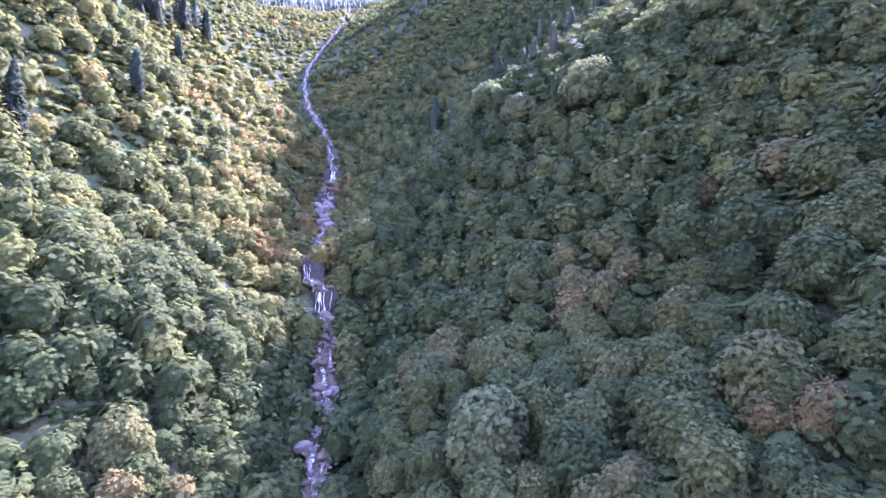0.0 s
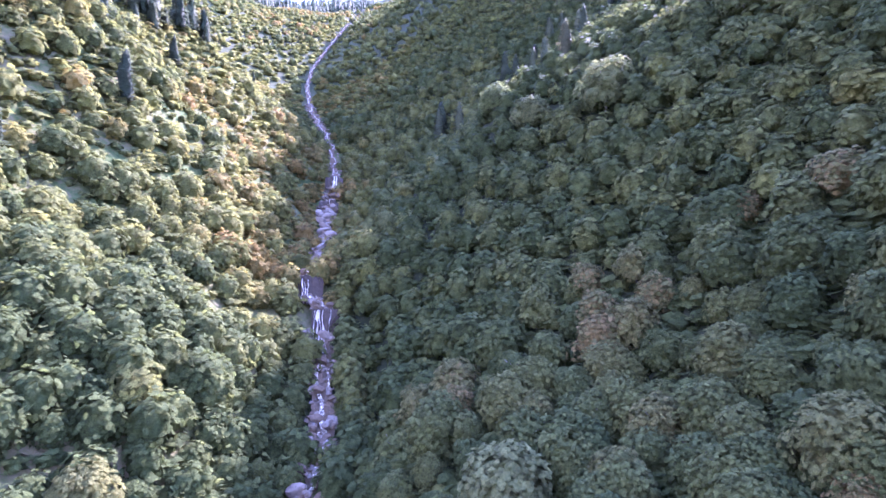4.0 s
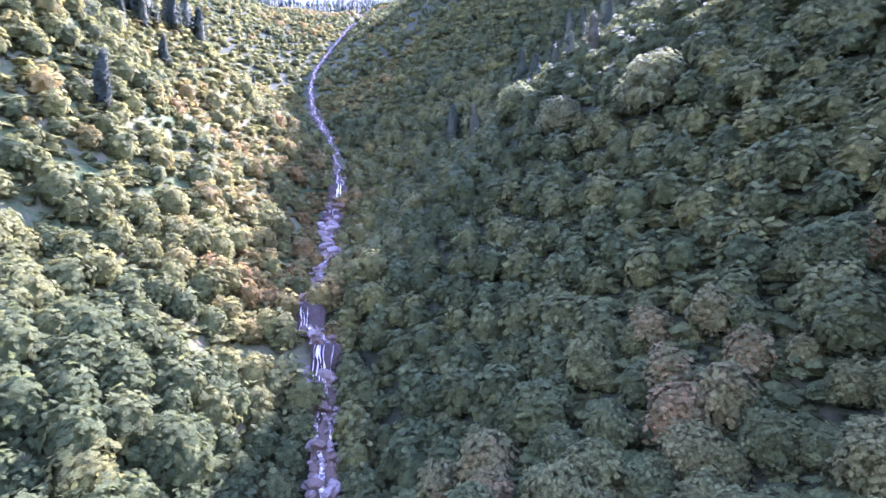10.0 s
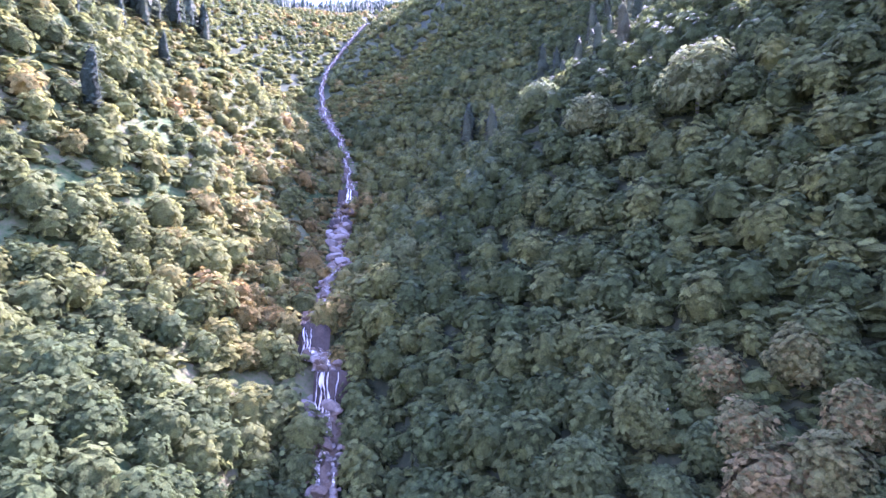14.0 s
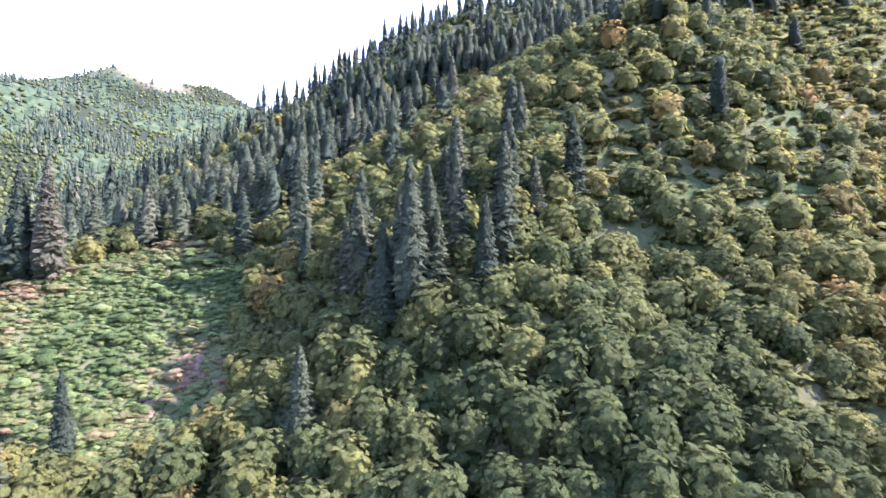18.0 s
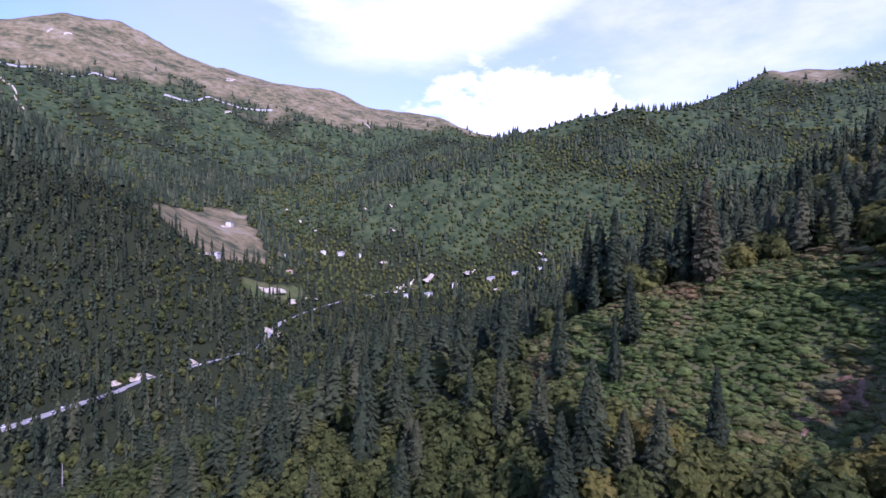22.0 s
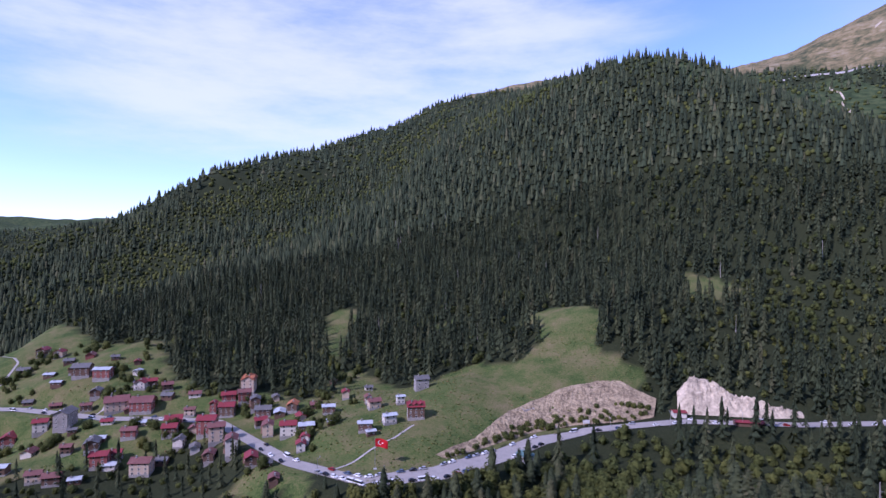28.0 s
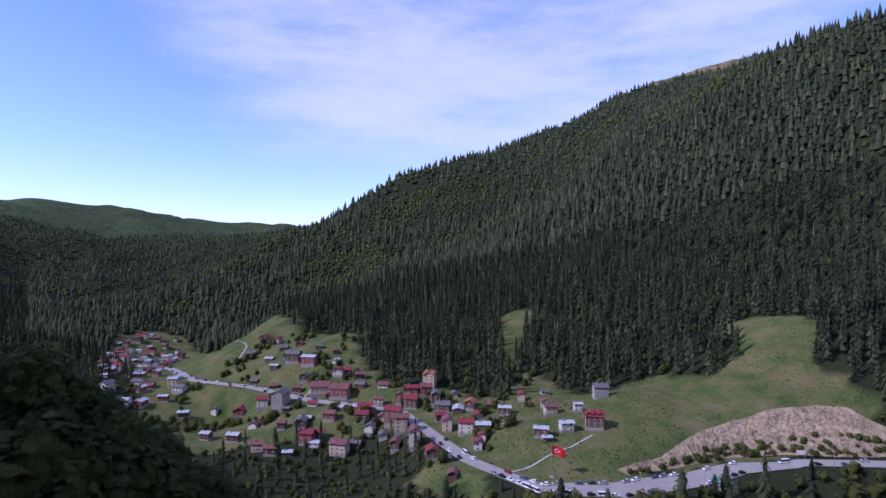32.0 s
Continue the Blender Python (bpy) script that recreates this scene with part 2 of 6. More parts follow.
# ---- the lie of the land: valley floors, faces and crests, (x, y, z) ----
STREAM = [(-20, -120, -100), (-24, -60, -86), (-27, 6, -68), (-25, 36, -59), (-21, 66, -48), (-19, 91, -40), (-19, 103, -36), (-21, 124, -31), (-24, 141, -20), (-25, 147, -18), (-25, 150, -12), (-29, 157, -9), (-31, 161, -5), (-31, 177, -1), (-30, 203, 7), (-37, 239, 20), (-36, 267, 34), (-41, 294, 49), (-49, 323, 68), (-64, 366, 91), (-79, 435, 127), (-85, 495, 161), (-82, 576, 210), (-77, 713, 290), (-73, 1013, 420)]
LEFT_FACE = [(-42, 95, -23), (-41, 106, -19), (-49, 110, -10), (-38, 140, -15), (-56, 135, 0), (-70, 130, 3), (-64, 142, 8), (-54, 197, 22), (-44, 48, -42), (-60, 69, -30), (-88, 98, 12), (-99, 121, 32), (-108, 72, -4), (-114, 58, -12), (-210, 165, 66), (-208, 107, 36), (-72, 25, -30), (-90, 60, -19), (-105, 180, 80), (-98, 262, 98)]
SPUR_CREST = [(-158, -18, -19), (-149, 1, -4), (-144, 14, 2), (-150, 31, 6), (-181, 55, 15), (-203, 77, 24), (-231, 114, 42), (-260, 149, 80), (-276, 188, 118), (-291, 221, 149), (-244, 301, 158), (-221, 406, 195), (-199, 571, 253), (-208, 778, 340), (-400, 400, 235), (-520, 700, 380)]
RIGHT_FACE = [(-2, 85, -27), (27, 79, -17), (26, 97, -8), (5, 110, -17), (45, 138, 37), (-9, 176, 8), (27, 185, 49), (17, 325, 104), (-7, 50, -43), (-5, 4, -55), (28, 39, -20), (60, 59, 12), (83, 103, 55), (153, 98, 100), (165, 241, 144), (87, 398, 220), (21, 564, 270), (100, 798, 420), (90, 14, -20), (60, 0, -34), (260, 100, 120)]
RIGHT_TOE = [(88, 11, -10), (94, -6, -19), (99, -19, -33), (105, -29, -49), (180, -20, -38), (300, -60, -75), (150, -80, -92), (300, -140, -113), (450, -150, -112), (600, -100, -70), (400, 100, 50)]
RIVER = [(-420, -330, -92), (-250, -250, -100), (-120, -210, -107), (0, -180, -112), (100, -165, -116), (220, -190, -120), (400, -250, -132), (600, -330, -146), (800, -430, -160), (1200, -640, -190), (2000, -1000, -230)]
SPUR_TOE = [(-121, -17, -20), (-89, -49, -40), (-129, -74, -35), (-108, -128, -58), (-53, -160, -74), (-142, -59, -23), (-60, -60, -70), (-70, -20, -54)]
ROAD = [(657, -285, -120), (560, -285, -113), (478, -262, -110), (405, -268, -107), (313, -258, -103), (269, -267, -102), (233, -270, -102), (208, -257, -103), (172, -233, -101), (143, -212, -98), (94, -198, -97), (62, -216, -97), (33, -251, -97), (18, -274, -96), (-4, -295, -96), (-8, -298, -95), (-35, -311, -94), (-67, -326, -93), (-134, -331, -91), (-220, -354, -89), (-246, -363, -87), (-291, -355, -82), (-348, -351, -78), (-382, -374, -70), (-420, -400, -66), (-520, -440, -62), (-640, -470, -58), (-760, -440, -52)]
VILLAGE = [(200, -251, -108), (270, -268, -103), (352, -262, -105), (479, -237, -113), (657, -285, -120), (551, -347, -92), (552, -412, -73), (171, -317, -91), (116, -355, -87), (56, -445, -57), (-17, -479, -39), (88, -323, -78), (-8, -436, -42), (-115, -485, -29), (-104, -385, -76)]
HILL_FACE = [(271, -350, -86), (190, -483, -69), (483, -578, -31), (123, -707, 31), (-22, -675, 30), (-205, -543, -25), (-224, -428, -83)]
HILL_CREST = [(-117, -1050, 386), (40, -1015, 310), (-187, -1000, 343), (-282, -896, 248), (-339, -792, 176), (-377, -665, 88), (-378, -573, 27), (-373, -481, -22), (-373, -431, -47), (37, -1035, 329), (143, -1005, 268), (261, -939, 169), (411, -819, 47), (488, -730, -12), (565, -596, -67)]
BACK_RIDGE = [(309, -1680, 495), (499, -1529, 381), (782, -1293, 279), (887, -1163, 235), (950, -1048, 140), (994, -966, 74), (1080, -840, 39), (1134, -679, -36), (1151, -550, -98), (283, -2341, 759), (141, -2254, 728), (795, -783, -49), (550, -1078, 105)]
FAR_RANGE = [(4097, -1241, 301), (3993, -1536, 320), (3774, -2006, 245), (3524, -2412, 127), (3307, -2698, 126), (1595, -528, -78), (1440, -353, -40), (1643, -678, -151), (1334, -630, -166), (3458, -453, 355)]
BROWN_MOUNTAIN = [(-580, -2492, 815), (-856, -2466, 833), (-1091, -2319, 916), (-1280, -2223, 928), (-1535, -2059, 824), (-1837, -1873, 783), (-2023, -1752, 764), (-2114, -1644, 704), (-2348, -1492, 703), (-664, -1898, 552), (-1020, -1680, 525), (-1225, -1479, 471), (-1575, -1353, 486), (-1727, -2035, 833), (-2111, -1645, 710), (-2287, -1399, 682), (-2455, -1092, 504)]
UPPER_VALLEY = [(-624, -806, 78), (-589, -947, 127), (-583, -511, -48), (-1087, -847, 186), (-492, -1108, 196), (-651, -654, 24), (-489, -344, -83), (-394, -359, -79), (-715, -424, -56), (-887, -310, -13), (-760, -642, 22), (-1571, -1032, 298), (-1137, -1224, 289)]
MID_RIDGE = [(-882, -620, 99), (-1001, -532, 175), (-1166, -422, 236), (-1304, -327, 294), (-1425, -252, 352), (-1495, -141, 354), (-1602, -73, 380), (-980, -348, 45), (-991, -130, 43), (-906, 31, 20)]
FAR_PEAK = [(-2306, 75, 640), (-2291, 306, 610), (-2250, 551, 526), (-2100, -111, 447), (-1469, 378, 206)]
RIM = [(-4800, -4800, 500), (0, -4800, 700), (4800, -4800, 300), (4800, 0, 500), (4800, 4800, 900), (0, 4800, 900), (-4800, 4800, 900), (-4800, 0, 700), (0, 1800, 800), (-900, 900, 480), (700, 900, 600), (900, 300, 230), (-900, 300, 170), (-1500, 600, 300)]
ROAD_LINE = ROAD


LINES = (STREAM, LEFT_FACE, SPUR_CREST, RIGHT_FACE, RIGHT_TOE, RIVER, SPUR_TOE, ROAD, VILLAGE, HILL_FACE, HILL_CREST,
         BACK_RIDGE, FAR_RANGE, BROWN_MOUNTAIN, UPPER_VALLEY, MID_RIDGE, FAR_PEAK, RIM)


def wave_noise(x, y, size, seed, octaves=3):
    """Smooth noise of about -1 to 1 on arrays, by a jittered lattice."""
    total, amp, norm = np.zeros_like(x, dtype=float), 1.0, 0.0
    for k in range(octaves):
        u, v = x / size + 13.7 * seed, y / size - 7.1 * seed
        iu, iv = np.floor(u).astype(int), np.floor(v).astype(int)
        fu, fv = u - iu, v - iv
        fu, fv = fu * fu * (3 - 2 * fu), fv * fv * (3 - 2 * fv)

        def corner(a, b):
            h = np.sin((iu + a) * 127.1 + (iv + b) * 311.7 + seed * 17.3 + k * 5.1) * 43758.5453
            return (h - np.floor(h)) * 2 - 1
        total += amp * ((corner(0, 0) * (1 - fu) + corner(1, 0) * fu) * (1 - fv) + (corner(0, 1) * (1 - fu) + corner(1, 1) * fu) * fv)
        norm += amp
        amp, size = amp * 0.5, size * 0.5
    return total / norm * 1.6


def spline_weights(points, soft):
    d = np.sqrt(((points[:, None, :2] - points[None, :, :2]) ** 2).sum(-1) + soft ** 2)
    n = len(points)
    a = np.zeros((n + 1, n + 1))
    a[:n, :n], a[:n, n], a[n, :n] = d, 1, 1
    return np.linalg.solve(a, np.append(points[:, 2], 0.0))


CONTROL = np.array(list({p[:2]: p for line in LINES for p in line}.values()), float)
WEIGHTS = spline_weights(CONTROL, 6.0)


def along(x, y, line):
    """Distance to a polyline, its height there, and the side (positive: to the left of its course)."""
    best, z, side = np.full(np.shape(x), 1e9), np.zeros(np.shape(x)), np.zeros(np.shape(x))
    for (ax, ay, az), (bx, by, bz) in zip(line[:-1], line[1:]):
        dx, dy = bx - ax, by - ay
        k = np.clip(((x - ax) * dx + (y - ay) * dy) / (dx * dx + dy * dy), 0, 1)
        d = np.hypot(x - ax - k * dx, y - ay - k * dy)
        near = d < best
        best = np.where(near, d, best)
        z = np.where(near, az + k * (bz - az), z)
        side = np.where(near, np.sign(dx * (y - ay) - dy * (x - ax)), side)
    return best, z, side


def height(x, y):
    """The bare ground, interpolated between the valley, slope and crest lines."""
    x, y = np.asarray(x, float), np.asarray(y, float)
    z = np.full(x.shape, WEIGHTS[-1])
    for (cx, cy, _), w in zip(CONTROL, WEIGHTS):
        z += w * np.sqrt((x - cx) ** 2 + (y - cy) ** 2 + 36.0)
    r = np.hypot(x, y - 45)
    rough = np.clip((r - 60) / 400, 0.15, 1)
    z += wave_noise(x, y, 90, 1, 4) * 7 * rough + wave_noise(x, y, 400, 2, 3) * 28 * np.clip((r - 900) / 1200, 0, 1)
    z -= np.abs(wave_noise(x, y, 210, 3, 2)) * 26 * np.clip((r - 850) / 500, 0, 1) - 9 * np.clip((r - 850) / 500, 0, 1)
    d, rz, _ = along(x, y, ROAD_LINE)
    k = np.clip((d - 11) / 16, 0, 1)
    z = rz - 0.3 + (z - rz + 0.3) * k * k * (3 - 2 * k)
    d, rz, _ = along(x, y, STREAM)
    k = np.clip((d - 5) / 11, 0, 1)
    return rz - 1.6 + (z - rz + 1.6) * k * k * (3 - 2 * k)


GRID_STEP, GRID_REACH = 14.0, 3360.0
GRID_AXIS = np.arange(-GRID_REACH, GRID_REACH + 1, GRID_STEP)
COARSE = height(*np.meshgrid(GRID_AXIS, GRID_AXIS, indexing="ij"))


def rough_height(x, y):
    """The ground's height by a coarse grid, for quick tests."""
    u, v = (np.clip(c, -GRID_REACH, GRID_REACH - 0.1) / GRID_STEP + GRID_REACH / GRID_STEP for c in (x, y))
    i, j = u.astype(int), v.astype(int)
    fu, fv = u - i, v - j
    return (COARSE[i, j] * (1 - fu) + COARSE[i + 1, j] * fu) * (1 - fv) + (COARSE[i, j + 1] * (1 - fu) + COARSE[i + 1, j + 1] * fu) * fv


def open_to_gorge(x, y, z, tall):
    """Whether a tree stands on a slope that looks on the mouth of the gorge; the far sides of ridges stay bare."""
    seen = np.zeros(np.shape(x), bool)
    for px, py, pz in ((-6, 45, 16), (-2, 14, 5), (0, 0, 0)):
        free = np.ones(np.shape(x), bool)
        for k in np.linspace(0.04, 0.97, 34):
            qx, qy, qz = px + (x - px) * k, py + (y - py) * k, pz + (z + tall - pz) * k
            free &= rough_height(qx, qy) - 6 < qz
        seen |= free
    return seen



def inside(x, y, ring):
    """Whether points lie in a ring of (x, y)."""
    hit = np.zeros(np.shape(x), bool)
    for (ax, ay), (bx, by) in zip(ring, ring[1:] + ring[:1]):
        if ay == by:
            continue
        hit ^= ((ay > y) != (by > y)) & (x < (bx - ax) * (y - ay) / (by - ay) + ax)
    return hit


GREAT_MEADOW = [(180, -316), (181, -368), (141, -353), (100, -356), (81, -374), (49, -373), (29, -400), (54, -443), (26, -477), (-17, -434), (-21, -393), (-43, -374), (-43, -350), (-8, -309), (16, -284), (50, -241), (64, -224), (96, -203), (147, -219), (199, -276)]
VILLAGE_FIELDS = [(405, -169), (528, -240), (640, -270), (760, -420), (700, -480), (533, -414), (447, -373), (372, -382), (314, -317), (265, -302), (217, -312), (177, -294), (149, -223), (195, -238), (230, -246), (247, -220), (306, -189), (345, -161)]
STRIP = [(183, -322), (240, -437), (269, -513), (239, -524), (231, -477), (198, -387), (169, -337)]
GLADE = [(-106, -571), (-149, -542), (-127, -486), (-98, -485)]
SMALL_GLADE = [(141, -479), (115, -491), (107, -477), (131, -470)]
LOWER_FIELD = [(169, -201), (145, -216), (120, -196), (112, -188), (146, -184)]
ROADSIDE = [(-441, -488), (-591, -529), (-530, -469), (-423, -449)]
LOWER_END = [(640, -258), (700, -275), (915, -392), (915, -465), (850, -488), (740, -440)]
MEADOWS = [GREAT_MEADOW, LOWER_END, VILLAGE_FIELDS, STRIP, GLADE, SMALL_GLADE, LOWER_FIELD, ROADSIDE]
PASTURE = [(-431, -678), (-652, -844), (-718, -813), (-621, -651), (-571, -589), (-435, -534), (-433, -580)]
FERN_SLOPE = [(-152, -10), (-143, -1), (-142, 15), (-153, 28), (-170, 46), (-165, 63), (-142, 71), (-128, 72), (-120, 67), (-105, 64), (-100, 56), (-98, 45), (-103, 28), (-110, 11), (-120, -2)]
FERN_EDGE = [(-120, -2), (-152, -10), (-143, -1), (-142, 15), (-153, 28), (-170, 46), (-165, 63), (-142, 71)]
GREEN_SLOPE = [(-938, -1168), (-1072, -975), (-873, -690), (-740, -622), (-620, -645), (-739, -778), (-789, -945)]


def meadow(x, y):
    """1 on open grass, 0 under trees."""
    out = np.zeros(np.shape(x))
    wx, wy = x + wave_noise(x, y, 30, 5) * 7, y + wave_noise(x, y, 30, 6) * 7
    for ring in MEADOWS:
        out = np.maximum(out, inside(wx, wy, ring))
    return out


def alpine(x, y, z):
    """1 on the bare brown summits above the trees."""
    bare = np.clip((z - 530 - 90 * (np.hypot(x, y) < 1950) - 400 * ((x > -650) & (y < -800) & (np.hypot(x, y) < 2060)) - 90 * ((x < -1900) & (y > -250)) - wave_noise(x, y, 260, 8, 4) * 130) / 60, 0, 1) * (np.hypot(x, y) > 1500)
    wx, wy = x + wave_noise(x, y, 60, 5) * 14, y + wave_noise(x, y, 60, 6) * 14
    return np.maximum(bare, inside(wx, wy, PASTURE))


def heath(x, y):
    """The share of ferns, grass and low shrubs instead of trees on the upper slopes of the gorge."""
    far = np.clip((y - 230) / 70, 0, 1) * (np.abs(x + 60) < 270) * np.clip(0.55 + 0.5 * wave_noise(x, y, 45, 81, 3), 0.15, 0.85)
    near = ((x < -38) & (x > -125) & (y > 130) & (y <= 300)) * np.clip(0.42 + 0.6 * wave_noise(x, y, 40, 82, 3), 0, 0.85)
    return np.maximum(far, near) * (y > 120)


def hazy_open_woods(x, y):
    """The share of gaps in the mixed woods on the far sides of the upper valley, which are kept pale in place of haze.
    """
    far = np.clip((np.hypot(x, y) - 950) / 120, 0, 1) * (x < -120 - 0.55 * (y + 1050)) * (x < -100)
    return np.maximum(far, 0.9 * inside(x, y, GREEN_SLOPE)) * np.clip(0.10 + 0.55 * wave_noise(x, y, 110, 71, 3), 0.0, 0.8)


def clear_of(x, y):
    """1 where road, stream and banks keep trees away."""
    d, _, _ = along(x, y, ROAD_LINE)
    s, _, _ = along(x, y, STREAM)
    bank = inside(x, y, BANK_RING) | inside(x, y, CLIFF_RING)
    return np.maximum(np.maximum(d < 13 - 6 * (x < -230), s < 3.1 + 1.3 * wave_noise(x, y, 18, 31)), np.maximum(bank, inside(x, y, FERN_SLOPE))).astype(float)


BANK_LOW = [(64, -236, -97), (46, -259, -97), (27, -284, -96), (12, -298, -96), (-1, -306, -95), (-25, -315, -94), (-39, -323, -94), (-50, -330, -93)]
BANK_TOP = [(70, -236, -96), (54, -262, -94), (40, -303, -91), (28, -319, -88.5), (10, -338, -83.5), (-16, -356, -80), (-31, -360, -80), (-54, -350, -86)]
BANK_RING = [(73, -238), (54, -262), (39, -303), (28, -318), (10, -338), (-16, -355), (-31, -359), (-52, -352), (-52, -330), (-39, -322), (-25, -313), (11, -297), (44, -258), (62, -235)]
CLIFF_RING = [(-62, -338), (-142, -338), (-146, -354), (-106, -356), (-92, -362), (-66, -360)]


def in_gorge(x, y):
    """1 in the side gorge with its broadleaved woods, 0 on the conifer slopes of the main valley."""
    return np.clip((y - 0.15 * np.abs(x + 20) + 20) / 40, 0, 1) * (np.abs(x + 20) < 330)


def needle_share(x, y, z):
    """The share of conifers among the trees."""
    g = in_gorge(x, y)
    patch = wave_noise(x, y, 130, 21, 3)
    d, rz, _ = along(x, y, RIVER)
    low = np.clip(1 - d / 70, 0, 1)
    valley = np.clip(0.90 + 0.26 * patch - 0.5 * low - 0.75 * inside(x, y, GREEN_SLOPE), 0.05, 0.97)
    valley = np.where((x < -60) & (y < -330), np.clip(0.54 + 0.4 * patch, 0.15, 0.95), valley)
    valley = np.where((np.hypot(x, y) > 1020) & (x > 0), np.clip(0.45 + 0.6 * patch, 0.1, 0.9), valley)
    mid = (x < -560) & (y > -700)
    valley = np.where(mid, np.clip(0.18 + 0.55 * patch, 0.04, 0.75), valley)
    valley = np.where((y > -235) & (y < 20) & (x > 40) & (x < 520), 0.25, valley)
    valley = np.where((x > 20) & (x < 260) & (y > -130) & (y < 60), 0.0, valley)
    valley = np.where((y > -300) & (x < 40) & (x > -320) & (along(x, y, ROAD_LINE)[2] < 2) & (y < 20), np.clip(0.38 + 0.4 * patch, 0.1, 0.9), valley)
    # More broadleaved trees lighten these far slopes, standing in for haze.
    valley = np.where(hazy_open_woods(x, y) > 0, np.clip(0.30 + 0.7 * patch, 0.05, 0.9), valley)
    gorge = np.clip(0.02 + (z - 85 + 30 * patch) / 120, 0.02, 0.85) + 0.10 * ((x < -85) & (y < 130) & (z > 2)) + 0.6 * ((along(x, y, SPUR_CREST)[0] < 45) & (z > 12))
    gorge = np.where((along(x, y, STREAM)[0] < 130) & (y > 250), 0.0, gorge)
    gorge = np.where((x > -80) & (z < 60), 0.0, gorge)
    gorge = np.where((x < -92) & (y > 190) & (y < 345) & (z > 84), np.clip(0.45 + 0.6 * patch, 0.05, 0.9), gorge)
    gorge = np.where((x > -35) & (y < 190), 0.0, gorge)
    gorge = np.where((x > -5) & (y > 60) & (y < 260) & (z > 34), np.clip(0.05 + 0.2 * patch, 0.0, 0.25), gorge)
    return valley * (1 - g) + g * gorge


def autumn(x, y):
    """The mean tint of the leaves: green to brown, in drifts."""
    up_gorge = np.clip((y - 90) / 140, 0, 1) * (x < 0)
    tint = 0.32 + (0.28 + 0.10 * (x < -30) * in_gorge(x, y)) * wave_noise(x, y, 55, 11, 3) + 0.06 * (1 - in_gorge(x, y)) + 0.16 * up_gorge - 0.16 * ((x > -15) & (y > 10)) - 0.20 * ((x > -115) & (x < -35) & (y > -20) & (y < 95))
    return np.where((x > -12) & (y > 0), np.minimum(tint, 0.6), tint)



AXIS = 164 * np.sinh(0.0215 * np.arange(-190, 191))


def build_ground():
    gx, gy = np.meshgrid(AXIS + 30, AXIS - 100, indexing="ij")
    gz = height(gx, gy)
    n = len(AXIS)
    idx = np.arange(n * n).reshape(n, n)
    quads = np.stack([idx[:-1, :-1], idx[1:, :-1], idx[1:, 1:], idx[:-1, 1:]], -1).reshape(-1, 4)
    me = bpy.data.meshes.new("ground")
    me.from_pydata(np.stack([gx, gy, gz], -1).reshape(-1, 3).tolist(), [], quads.tolist())
    for key, values in (("meadow", np.maximum(np.maximum(meadow(gx, gy), 0.35 * heath(gx, gy)), 0.7 * np.maximum(inside(gx, gy, FERN_SLOPE), in_gorge(gx, gy) * (gx < -26) * (gy > 20) * (gy < 330)) + 0.8 * inside(gx, gy, GREEN_SLOPE) * (wave_noise(gx, gy, 70, 91, 3) > 0.05))), ("alpine", alpine(gx, gy, gz)), ("far_woods_haze", np.maximum(np.clip((np.hypot(gx, gy) - 2900) / 500, 0, 1), hazy_open_woods(gx, gy) > 0) * (1 - alpine(gx, gy, gz)))):
        me.attributes.new(key, "FLOAT", "POINT").data.foreach_set("value", values.ravel().astype(np.float32))
    me.polygons.foreach_set("use_smooth", np.ones(len(quads), bool))
    me.materials.append(ground_mat)
    ob = new("ground", me)
    tagged(ob, "steep mountain ground with meadows and wooded slopes", "ground", kind="structure")


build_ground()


# ---- trees ----
def set_leafage(me, puffs, lace):
    """Gives foliage the outward way of its crown, and how ragged it is: a place across a spray and a share of gaps."""
    me.attributes.new("puff", "FLOAT_VECTOR", "POINT").data.foreach_set("vector", puffs.astype(np.float32).ravel())
    me.attributes.new("lace", "FLOAT_VECTOR", "POINT").data.foreach_set("vector", lace.astype(np.float32).ravel())


